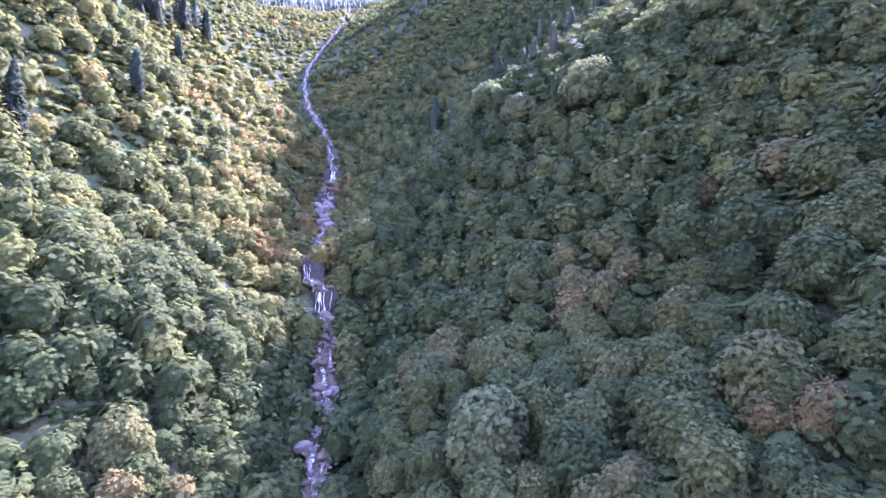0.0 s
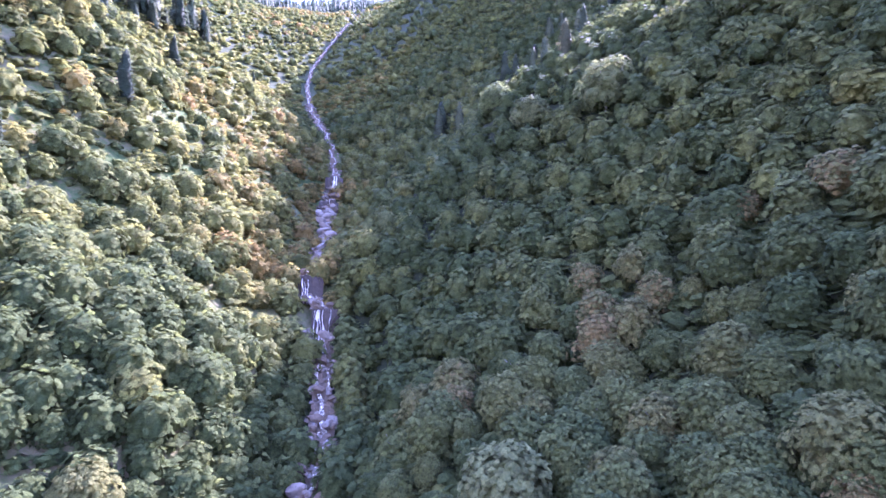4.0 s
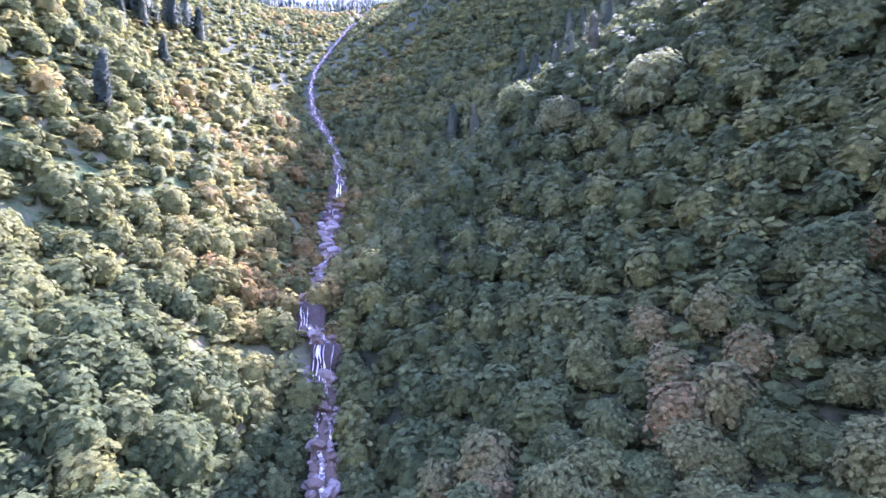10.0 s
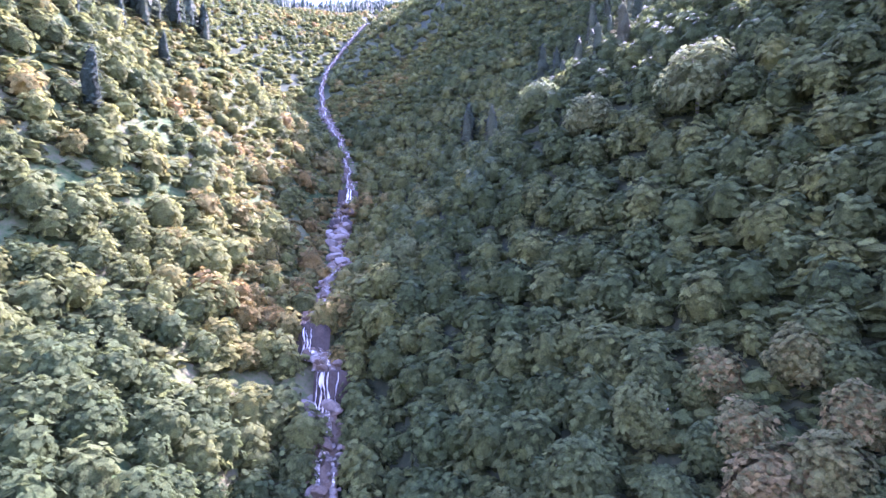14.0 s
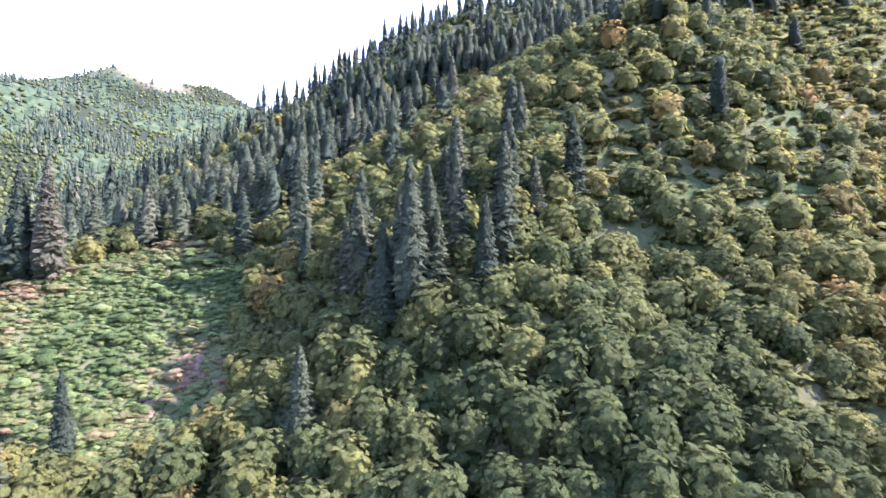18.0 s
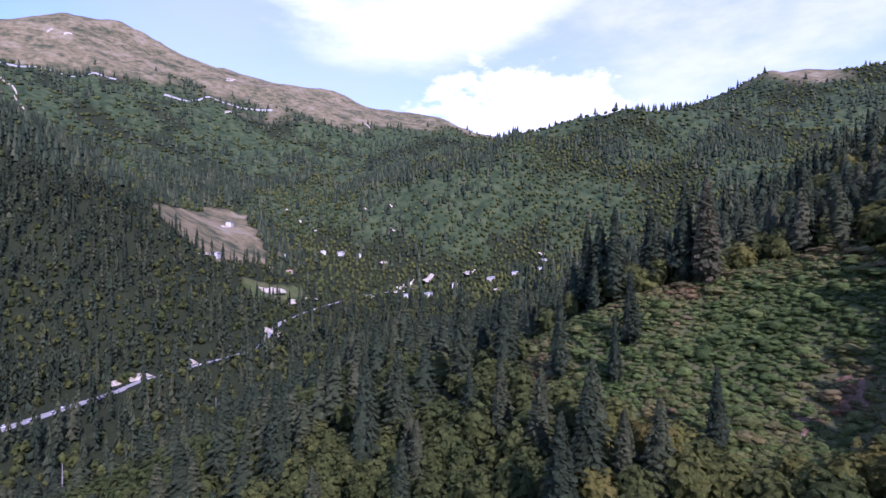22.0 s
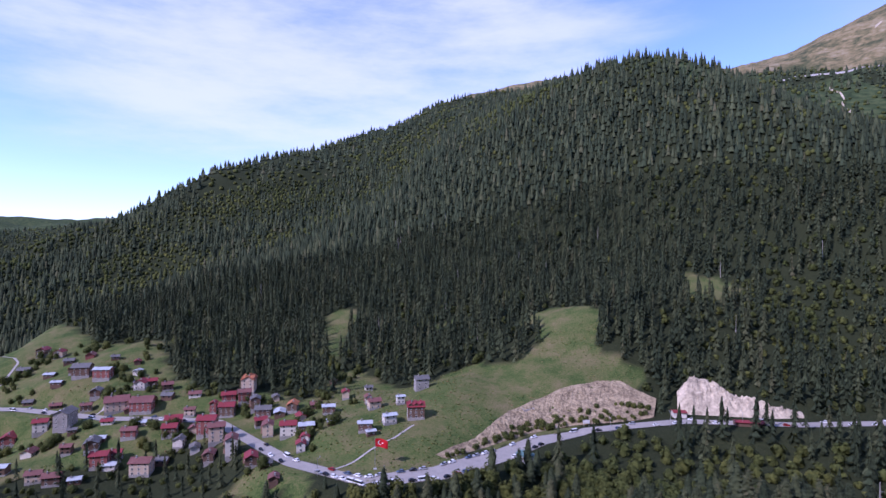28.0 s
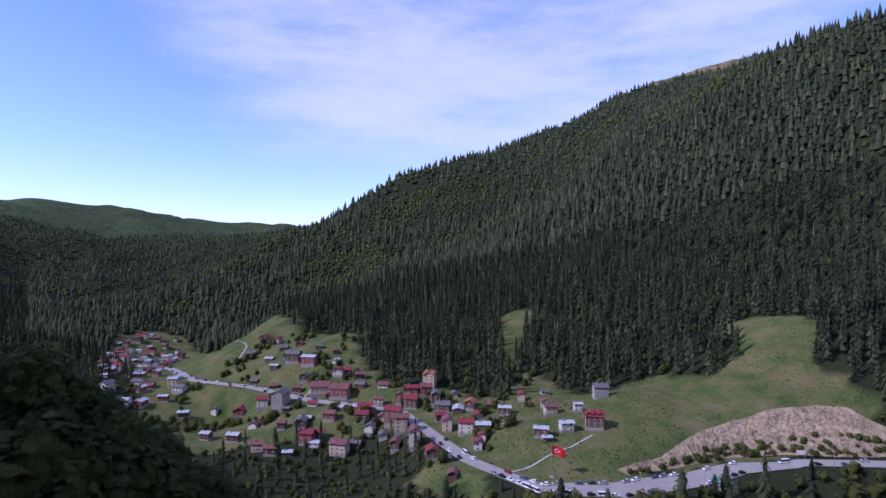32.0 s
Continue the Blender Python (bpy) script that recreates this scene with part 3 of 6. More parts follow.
def joined_mesh(name, pieces, mat):
    """One mesh out of many placed copies: pieces is a list of (template, xyz, turn, width, tall, tint) arrays."""
    vs, loops, sizes, tints, puffs, laces, base = [], [], [], [], [], [], 0
    for (tv, tl, ts, *out), xyz, turn, width, tall, tint in pieces:
        c, s = np.cos(turn)[:, None], np.sin(turn)[:, None]
        x = (tv[None, :, 0] * c - tv[None, :, 1] * s) * width[:, None] + xyz[:, 0:1]
        y = (tv[None, :, 0] * s + tv[None, :, 1] * c) * width[:, None] + xyz[:, 1:2]
        z = tv[None, :, 2] * tall[:, None] + xyz[:, 2:3]
        k = len(xyz)
        if out:
            o = out[0]
            laces.append(np.tile(out[1], (k, 1)))
            puffs.append(np.stack([o[None, :, 0] * c - o[None, :, 1] * s, o[None, :, 0] * s + o[None, :, 1] * c, np.repeat(o[None, :, 2], k, 0)], -1).reshape(-1, 3))
        vs.append(np.stack([x, y, z], -1).reshape(-1, 3))
        loops.append((tl[None, :] + (np.arange(k) * len(tv))[:, None] + base).ravel())
        sizes.append(np.tile(ts, k))
        tints.append(np.repeat(tint, len(tv)))
        base += k * len(tv)
    vs, loops, sizes, tints = (np.concatenate(a) for a in (vs, loops, sizes, tints))
    me = bpy.data.meshes.new(name)
    me.vertices.add(len(vs)), me.loops.add(len(loops)), me.polygons.add(len(sizes))
    me.vertices.foreach_set("co", vs.astype(np.float32).ravel())
    me.loops.foreach_set("vertex_index", loops.astype(np.int32))
    me.polygons.foreach_set("loop_start", np.concatenate([[0], np.cumsum(sizes)[:-1]]).astype(np.int32))
    me.attributes.new("tint", "FLOAT", "POINT").data.foreach_set("value", tints.astype(np.float32))
    if puffs:
        set_leafage(me, np.concatenate(puffs), np.concatenate(laces))
    me.materials.append(mat)
    me.update(calc_edges=True)
    return me


def template(verts, faces):
    return np.array(verts, float), np.array([i for f in faces for i in f]), np.array([len(f) for f in faces])


def tube(verts, faces, a, b, ra, rb, sides=5):
    """A tapered limb from a to b."""
    a, b = Vector(a), Vector(b)
    q = (b - a).to_track_quat("Z", "Y")
    k = len(verts)
    for p, r in ((a, ra), (b, rb)):
        for i in range(sides):
            w = 2 * math.pi * i / sides
            verts.append(p + q @ Vector((math.cos(w) * r, math.sin(w) * r, 0)))
    for i in range(sides):
        j = (i + 1) % sides
        faces.append((k + i, k + j, k + sides + j, k + sides + i))


SPRAY = [(-1, 0), (0, -1), (1, 0), (0, 1)]


def with_puffs(v, f, puffs, laces):
    return (*template(v, f), np.array(puffs, float), np.array(laces, float))


def shell_faces(start, seg, rows):
    """Faces of a closed cap: rows of seg points below one point at the top."""
    f = [(start, start + 1 + i, start + 1 + (i + 1) % seg) for i in range(seg)]
    for j in range(rows - 1):
        a = start + 1 + j * seg
        f += [(a + i, a + seg + i, a + seg + (i + 1) % seg, a + (i + 1) % seg) for i in range(seg)]
    return f


def conifer(rng, seg, rows, full=0.8, sprays=0, coats=(), size=1.0):
    """A spruce one metre tall and one metre in crown radius: a dense core and many ragged drooping boughs."""
    v, f, puffs, laces = [], [], [], []
    lean = [rng.uniform(0.72, 1.18) for _ in range(9)]
    for scale, gap, loose in coats:
        f += shell_faces(len(v), seg, rows)
        v.append((0, 0, 0.93 + 0.09 * scale))
        puffs.append((0, 0, 1)), laces.append((0, 0, gap))
        for j in range(rows):
            k = (j + 0.7) / rows
            r0 = (k ** full * 0.93 + 0.07) * scale * (1 - 0.5 * max(0, k - 0.86) / 0.14)
            out = 1.0 + loose * (0.07 if j % 2 else -0.07)
            for i in range(seg):
                w = 2 * math.pi * (i + 0.5 * (j % 2)) / seg
                r = r0 * out * (1 + loose * rng.uniform(-0.34, 0.3)) * lean[int(w * 1.43 + k * 3) % 9]
                v.append((r * math.cos(w), r * math.sin(w), 0.98 - 0.94 * k - loose * rng.uniform(-0.55, 0.55) / rows))
                puffs.append(tuple(Vector((math.cos(w), math.sin(w), 0.7)).normalized()))
                laces.append((0, 0, gap))
    for i in range(sprays):
        k = (i + rng.random()) / sprays
        w = i * 2.39996
        c, s = math.cos(w), math.sin(w)
        r = (k ** full * 0.93 + 0.07) * rng.uniform(0.7, 1.2) * lean[int(w * 1.43 + k * 3) % 9] * (1 - 0.5 * max(0, k - 0.88) / 0.12)
        half, z, n = size * (0.13 + 0.10 * k) * rng.uniform(0.7, 1.3), 1.0 - 0.95 * k, len(v)
        inner, drop, roll = r * rng.uniform(0.2, 0.6), r * rng.uniform(0.0, 0.06), rng.uniform(-0.02, 0.02)
        v += [(inner * c, inner * s, z + 0.02), (r * 0.75 * c + half * s, r * 0.75 * s - half * c, z - drop * 0.6 + roll), (r * c, r * s, z - drop), (r * 0.75 * c - half * s, r * 0.75 * s + half * c, z - drop * 0.6 - roll)]
        f += [(n, n + 1, n + 2), (n, n + 2, n + 3)]
        puffs += [tuple(Vector((c, s, 0.75)).normalized())] * 4
        laces += [(*p, 0.42) for p in SPRAY]
    return with_puffs(v, f, puffs, laces)


def mid_conifer(rng, levels, arms, full=0.75):
    """A spruce of a few broad boughs in a loose spiral, for slopes some hundred metres off."""
    v, f, puffs, laces = [], [], [], []
    total = levels * arms
    for i in range(total):
        k = (i + rng.random()) / total
        z = 0.04 + 0.92 * k
        w = i * 2.39996 + rng.uniform(-0.5, 0.5)
        r = ((1 - k) ** full * 0.95 + 0.05) * rng.uniform(0.55, 1.15)
        half = r * min(0.42, math.sin(math.pi / arms) * 1.15) + 0.04
        c, s, n, mid, dz = math.cos(w), math.sin(w), len(v), r * rng.uniform(0.45, 0.65), -r * rng.uniform(0.04, 0.24)
        inner = r * rng.uniform(0.0, 0.25)
        v += [(inner * c, inner * s, z + 0.05), (mid * c + half * s, mid * s - half * c, z + dz * 0.7), (r * c, r * s, z + dz), (mid * c - half * s, mid * s + half * c, z + dz * 0.7)]
        f += [(n, n + 1, n + 2), (n, n + 2, n + 3)]
        puffs += [tuple(Vector((c, s, 0.75)).normalized())] * 4
        laces += [(*p, 0.42) for p in SPRAY]
    for w in (0.3, 1.9):
        n, c, s = len(v), math.cos(w), math.sin(w)
        v += [(0, 0, 0.1), (0.26 * c, 0.26 * s, 0.68), (0, 0, 0.98), (-0.26 * c, -0.26 * s, 0.68)]
        f += [(n, n + 1, n + 2), (n, n + 2, n + 3)]
        puffs += [(0.3 * c, 0.3 * s, 0.9)] * 4
        laces += [(0, 0, 0.3)] * 4
    return with_puffs(v, f, puffs, laces)


def far_conifer(rng, sides=5):
    """A spruce as two stacked ragged cones, for the far slopes."""
    v, f = [], []
    for z0, z1, r in ((0.06, 0.62, 1.0), (0.4, 1.0, 0.62)):
        n = len(v)
        v += [(r * rng.uniform(0.7, 1.15) * math.cos(2 * math.pi * i / sides), r * rng.uniform(0.7, 1.15) * math.sin(2 * math.pi * i / sides), z0 + rng.uniform(-0.05, 0.05)) for i in range(sides)] + [(0, 0, z1)]
        f += [(n + i, n + (i + 1) % sides, n + sides) for i in range(sides)]
    return template(v, f)


def lobes(rng, count):
    """Centres and radii of the rounded masses of a domed crown of radius 1 and height 1.68."""
    out = [((0, 0, 0.85), 0.68), ((0, 0, 0.5), 0.72)]
    for i in range(count):
        w = 2 * math.pi * i * 0.618 + rng.uniform(-0.4, 0.4)
        z = 0.25 + 0.95 * (i + rng.random()) / count
        d = rng.uniform(0.45, 0.62) * (1.2 - 0.45 * z)
        out.append(((d * math.cos(w), d * math.sin(w), z), rng.uniform(0.28, 0.42)))
    out.append(((rng.uniform(-0.2, 0.2), rng.uniform(-0.2, 0.2), 1.25), rng.uniform(0.34, 0.44)))
    return out


def crown(rng, seg, rows, masses=8, shells=((0.76, -1.0),), sprays=0, size=0.09):
    """A broadleaved crown: a dense inner mass under many ragged leaf sprays."""
    v, f, puffs, laces = [], [], [], []
    groups = [(Vector(c), r) for c, r in lobes(rng, masses)]
    heart = Vector((0, 0, 0.62))

    def out_to(d):
        """The way out through the lobes along d, and the surface's direction there."""
        best, nrm = 0.3, d
        for c, r in groups:
            b = d.dot(c - heart)
            disc = b * b - (c - heart).length_squared + r * r
            if disc > 0 and b + math.sqrt(disc) > best:
                best = b + math.sqrt(disc)
                nrm = (heart + d * best - c) / r
        return best, (nrm * 0.65 + d * 0.35 + Vector((0, 0, 0.12))).normalized()

    for scale, gap in shells:
        f += shell_faces(len(v), seg, rows)
        for j in range(-1, rows):
            tilt = 2.25 * (j + 1) / rows
            for i in range(seg if j >= 0 else 1):
                w = 2 * math.pi * (i + 0.5 * (j % 2) + rng.uniform(-0.2, 0.2)) / seg
                d = Vector((math.sin(tilt) * math.cos(w), math.sin(tilt) * math.sin(w), math.cos(tilt)))
                t, nrm = out_to(d)
                p = heart + d * t * scale * rng.uniform(0.93, 1.07)
                v.append((p.x, p.y, max(p.z, 0.03) / 1.68))
                puffs.append(tuple(nrm)), laces.append((0, 0, gap))
    for i in range(sprays):
        d = Vector((rng.gauss(0, 1), rng.gauss(0, 1), rng.gauss(0.45, 1))).normalized()
        t, nrm = out_to(d)
        p = heart + d * t * rng.uniform(0.78, 1.1)
        q = (nrm + Vector((rng.uniform(-0.7, 0.7), rng.uniform(-0.7, 0.7), rng.uniform(0, 0.8)))).normalized().to_track_quat("Z", "Y")
        a, n = size * rng.uniform(0.6, 1.3), len(v)
        for x, y in SPRAY:
            o = p + q @ Vector((x * a, y * a, -0.2 * a * abs(x)))
            v.append((o.x, o.y, max(o.z, 0.02) / 1.68))
            puffs.append(tuple(nrm)), laces.append((x, y, 0.42))
        f += [(n, n + 1, n + 3), (n + 1, n + 2, n + 3)]
    return with_puffs(v, f, puffs, laces)


def spread(x0, x1, y0, y1, step, rng):
    """Jittered points over a rectangle."""
    gx, gy = np.meshgrid(np.arange(x0, x1, step), np.arange(y0, y1, step), indexing="ij")
    gx = gx + rng.uniform(-0.45, 0.45, gx.shape) * step
    gy = gy + rng.uniform(-0.45, 0.45, gx.shape) * step
    return gx.ravel(), gy.ravel()


rng, pyr = np.random.default_rng(7), random.Random(7)
CORE = ((0.76, -1.0),)
CORE_ALONE = ((0.97, -1.0),)
TRUNK_COAT = ((0.66, -1.0, 0.4),)
CONIFER_NEAR = [conifer(pyr, 7, 9, 0.75, 520, TRUNK_COAT, 0.75) for _ in range(4)]
CONIFER_LESS = [conifer(pyr, 5, 5, 0.6, 90, TRUNK_COAT, 1.3) for _ in range(5)]
CONIFER_MID = [mid_conifer(pyr, 6, 5, 0.62) for _ in range(5)]
CONIFER_FAR = [far_conifer(pyr) for _ in range(4)]
CROWN_NEAR = [crown(pyr, 10, 5, 10, CORE, 1000, 0.095) for _ in range(6)]
CROWN_FINE = [crown(pyr, 10, 5, 12, CORE, 1700, 0.075) for _ in range(5)]
CROWN_MID = [crown(pyr, 9, 4, 9, CORE, 225, 0.145) for _ in range(5)]
CROWN_LESS = [crown(pyr, 7, 3, 8, CORE, 104, 0.178) for _ in range(6)]
CROWN_SMALL = [crown(pyr, 5, 2, 5, CORE, 24, 0.34) for _ in range(4)]
CROWN_FAR = [crown(pyr, 5, 2, 3, CORE_ALONE) for _ in range(3)]
FERN_TUFT = [crown(pyr, 5, 2, 4, CORE_ALONE, 14, 0.42) for _ in range(4)]
SHRUB = [crown(pyr, 5, 2, 4, CORE, 13, 0.4) for _ in range(4)]


def part(name, mesh, mat, parent, label=""):
    """One mesh as a part of a thing, in the thing's own space."""
    if mat is not None and not mesh.materials:
        mesh.materials.append(mat)
    ob = new(name, mesh)
    ob.parent = parent
    if label:
        ob["label"] = label
    return ob


def mesh_of(name, tpl):
    v, l, s, *out = tpl
    ends = np.cumsum(s)
    me = bpy.data.meshes.new(name)
    me.from_pydata([tuple(p) for p in v], [], [tuple(int(i) for i in l[e - n:e]) for e, n in zip(ends, s)])
    if out:
        set_leafage(me, *out)
    return me


def broadleaf_tree(k):
    """A broadleaved tree: trunk with limbs, and a crown of leaf clumps; 4.4 m in crown radius, 10 m tall."""
    r = random.Random(50 + k)
    tree = tagged(new("broadleaf_tree"), "broadleaved tree in early autumn leaf on the steep slope", "tree", "trees of the gorge")
    v, f = [], []
    tube(v, f, (0, 0, -1.5), (0.1, 0.1, 5.5), 0.24, 0.12, 7)
    for i in range(5):
        w = i * 1.3 + r.uniform(-0.3, 0.3)
        z = r.uniform(2.2, 4.6)
        tube(v, f, (0, 0, z), (2.6 * math.cos(w), 2.6 * math.sin(w), z + r.uniform(1.2, 2.4)), 0.09, 0.03, 5)
    part("trunk", mesh_of("trunk", template([tuple(p) for p in v], f)), pale_bark if k % 2 else bark, tree)
    tv, *rest = (CROWN_FINE + CROWN_NEAR)[k]
    part("crown", mesh_of("crown", (tv * np.array((4.7, 4.7, 7.9)) + np.array((0, 0, 0.2)), *rest)), leaf_single, tree)
    return tree


def spruce_tree(k):
    """A spruce, 20 m tall: trunk and drooping boughs."""
    tree = tagged(new("spruce_tree"), "tall dark spruce with drooping boughs", "tree", "spruces of the spur")
    v, f = [], []
    tube(v, f, (0, 0, -2), (0, 0, 18.5), 0.32, 0.05, 7)
    part("trunk", mesh_of("trunk", template([tuple(p) for p in v], f)), bark, tree)
    tv, *rest = CONIFER_NEAR[k]
    part("foliage", mesh_of("foliage", (tv * np.array((3.9, 3.9, 20)), *rest)), needle_single, tree)
    return tree


def stand(tree_of, places, kinds):
    """Places trees (x, y, height factor) as things of their own, kind by kind."""
    firsts = {}
    for i, (x, y, s) in enumerate(places):
        k = i % kinds
        z = float(height(x, y))
        m = pose(x, y, z, 0, 0, pyr.uniform(0, 360)) @ Matrix.Diagonal((s * pyr.uniform(0.9, 1.1), s * pyr.uniform(0.9, 1.1), s, 1))
        if k not in firsts:
            firsts[k] = tree_of(k)
            firsts[k].matrix_basis = m
        else:
            t = copy_thing(firsts[k], Matrix())
            t.matrix_basis = m


def fern_edge(x, y):
    """Red-brown bushes along the upper and outer edge of the open slope."""
    d = along(x, y, [(*p, 0.0) for p in FERN_EDGE])[0]
    return np.clip(0.8 - d / 14 + 0.9 * wave_noise(x, y, 12, 43), 0, 1) * 0.55


# Trees whose sunlight is put into a paler leaf colour: x, y, size.
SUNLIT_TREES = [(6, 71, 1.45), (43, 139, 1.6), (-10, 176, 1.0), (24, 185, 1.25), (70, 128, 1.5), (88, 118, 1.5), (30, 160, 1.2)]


def build_woods():
    pieces = {"needle": [], "leaf": [], "far_needle": []}
    near = {"needle": [], "leaf": []}
    for r0, r1, step, kinds in ((0, 125, 4.5, 0), (125, 290, 5.6, 1), (290, 800, 9.0, 2), (800, 1400, 9.6, 3), (1400, 3300, 20.0, 4)):
        x, y = spread(-r1 - 6, r1, -r1 + 45, r1 + 45, step, rng)
        r = np.hypot(x + 6, y - 45)
        ok = (r >= r0) & (r < r1)
        x, y, r = x[ok], y[ok], r[ok]
        z = height(x, y)
        ok = (meadow(x, y) < 0.5) & (clear_of(x, y) < 0.5)
        ok &= rng.uniform(0, 1, len(x)) > np.maximum(np.maximum(alpine(x, y, z), hazy_open_woods(x, y)), heath(x, y))
        ok &= open_to_gorge(x, y, z, 16 + 14 * (r < 420))
        ok &= ~((x > 130) & (y > -40) & (y < 0.6 * x + 40))
        for tx, ty, ts in SUNLIT_TREES:
            ok &= np.hypot(x - tx, y - ty) > 4.5 * ts
        x, y, z, r = x[ok], y[ok], z[ok], r[ok]
        n = len(x)
        is_needle = rng.uniform(0, 1, n) < needle_share(x, y, z)
        turn = rng.uniform(0, 6.28, n)
        grow = rng.uniform(0.6, 1.15, n) * np.where((x > -12) & (y > 15) & (r < 200), 0.88, 1.0) * np.where((x > 55) & (x < 150) & (y < 40) & (y > -60), 1.35, 1.0) * np.where((x > 100) & (x < 640) & (y < -60) & (y > -300), 0.62, 1.0)
        tint = np.clip((autumn(x, y) + rng.normal(0, 1, n) * (0.09 + 0.09 * in_gorge(x, y))) * (0.7 + 0.3 * in_gorge(x, y)), 0, 0.46 + 0.54 * in_gorge(x, y))
        tn = np.clip(rng.uniform(0, 0.9, n) + 0.12 * np.clip((330 - r) / 100, 0, 1) + (rng.uniform(0, 1, n) > 0.97) * 0.3, 0, 0.84)
        scale = (1.0, 1.0, 1.0, 1.14, 1.8)[kinds]
        single = np.zeros(n, bool)
        if kinds == 0:
            order = np.argsort(np.sqrt((x + 6) ** 2 + (y - 42) ** 2 + (z - 10) ** 2) + 1e4 * (is_needle | ((x > 10) & (y < x + 12)) | (y < 5)))
            single[order[:280]] = True
            near["leaf"] = [(float(x[i]), float(y[i]), float(grow[i])) for i in order[:280]]
        for key, pick in (("needle", is_needle), ("leaf", ~is_needle)):
            at = np.where(pick & ~single)[0]
            if key == "needle":
                sets = (CONIFER_NEAR, CONIFER_LESS, CONIFER_MID, CONIFER_FAR, CONIFER_FAR)[kinds]
            else:
                sets = (CROWN_MID, CROWN_LESS, CROWN_SMALL, CROWN_FAR, CROWN_FAR)[kinds]
            kind = rng.integers(0, len(sets), len(at))
            aside = (x[at] > 25) & (y[at] - 45 > -0.35 * (x[at] + 6)) & (y[at] < 0.9 * x[at] - 8)
            plainer = CONIFER_MID[0] if key == "needle" else CROWN_SMALL[0]
            for tpl, a in [(tpl, at[(kind == k) & ~aside]) for k, tpl in enumerate(sets)] + [(plainer, at[aside])]:
                if not len(a):
                    continue
                if key == "needle":
                    tall, wide = (18, 16.5, 27, 25, 22)[kinds] * grow[a] * (1 + 0.15 * (scale - 1)), (4.2, 4.7, 5.3, 4.4, 3.9)[kinds] * grow[a] * scale
                    xyz = np.stack([x[a], y[a], z[a] - 0.5], -1)
                    tt = tn[a]
                else:
                    wide = 4.7 * grow[a] * scale
                    tall = 7.9 * grow[a] * (1 + 0.2 * (scale - 1))
                    xyz = np.stack([x[a], y[a], z[a] - 0.3], -1)
                    tt = tint[a]
                pieces["far_needle" if len(tpl) == 3 else key].append((tpl, xyz, turn[a], wide, tall, tt))
    ferns = []
    x, y = spread(-215, -70, -40, 120, 1.2, rng)
    ok = inside(x, y, FERN_SLOPE)
    x, y = x[ok], y[ok]
    kind = rng.integers(0, 4, len(x))
    for k, tpl in enumerate(FERN_TUFT):
        a = kind == k
        m = a.sum()
        g = rng.uniform(0.4, 1.1, m) + (rng.uniform(0, 1, m) > 0.94) * rng.uniform(0.4, 1.2, m)
        ferns.append((tpl, np.stack([x[a], y[a], height(x[a], y[a]) - 0.3], -1), rng.uniform(0, 6.28, m), 1.6 * g, 1.0 * g, np.clip(0.38 + 0.36 * wave_noise(x[a], y[a], 14, 41) + rng.normal(0, 0.13, m) + 0.38 * fern_edge(x[a], y[a]), 0, 1)))
    tagged(new("ferns", joined_mesh("ferns", ferns, fern_leaf)), "bright green ferns and low shrubs on the open slope", "shrub", kind="stuff")
    x, y = spread(-170, 110, 20, 420, 2.8, rng)
    z = height(x, y)
    ok = (np.hypot(x + 6, y - 60) < 140 + 220 * ((x < -25) | (y > 150))) & (along(x, y, STREAM)[0] > 4.2) & ~inside(x, y, FERN_SLOPE) & open_to_gorge(x, y, z, 24)
    x, y, z = x[ok], y[ok], z[ok]
    x2, y2 = spread(-4, 75, 28, 135, 2.3, rng)
    ok = along(x2, y2, STREAM)[0] > 4
    x, y, z = np.concatenate([x, x2[ok]]), np.concatenate([y, y2[ok]]), np.concatenate([z, height(x2[ok], y2[ok])])
    kind = rng.integers(0, 4, len(x))
    for k, tpl in enumerate(SHRUB):
        a = kind == k
        g = rng.uniform(0.6, 1.4, a.sum())
        pieces["leaf"].append((tpl, np.stack([x[a], y[a], z[a] - 0.3], -1), rng.uniform(0, 6.28, a.sum()), 2.5 * g, 2.4 * g, np.clip(autumn(x[a], y[a]) + rng.normal(-0.03, 0.12, a.sum()) + 0.16 * (heath(x[a], y[a]) > 0.3), 0, 0.9)))
    x, y = spread(-330, 210, 240, 800, 6.6, rng)
    z = height(x, y)
    ok = (heath(x, y) > 0.2) & (along(x, y, STREAM)[0] > 5) & open_to_gorge(x, y, z, 12)
    x, y, z = x[ok], y[ok], z[ok]
    g = rng.uniform(0.6, 1.3, len(x))
    pieces["leaf"].append((SHRUB[1], np.stack([x, y, z - 0.4], -1), rng.uniform(0, 6.28, len(x)), 4.6 * g, 3.0 * g, np.clip(0.42 + 0.25 * wave_noise(x, y, 40, 83, 3) + rng.normal(0, 0.08, len(x)), 0, 0.85)))
    x, y = spread(140, 480, -400, -160, 7.0, rng)
    ok = (meadow(x, y) > 0.5) & (clear_of(x, y) < 0.5) & (wave_noise(x, y, 36, 51, 3) > 0.22) & (wave_noise(x, y, 12, 52, 2) > -0.1)
    k, up = rng.uniform(0, 6.8, 110), rng.uniform(0.0, 0.4, 110)
    i0, fr = k.astype(int), (k - k.astype(int))[:, None]
    low, top = np.array(BANK_LOW, float), np.array(BANK_TOP, float)
    foot = (low[i0] * (1 - fr) + low[i0 + 1] * fr) * (1 - up[:, None]) + (top[i0] * (1 - fr) + top[i0 + 1] * fr) * up[:, None]
    g = rng.uniform(0.3, 0.7, 110)
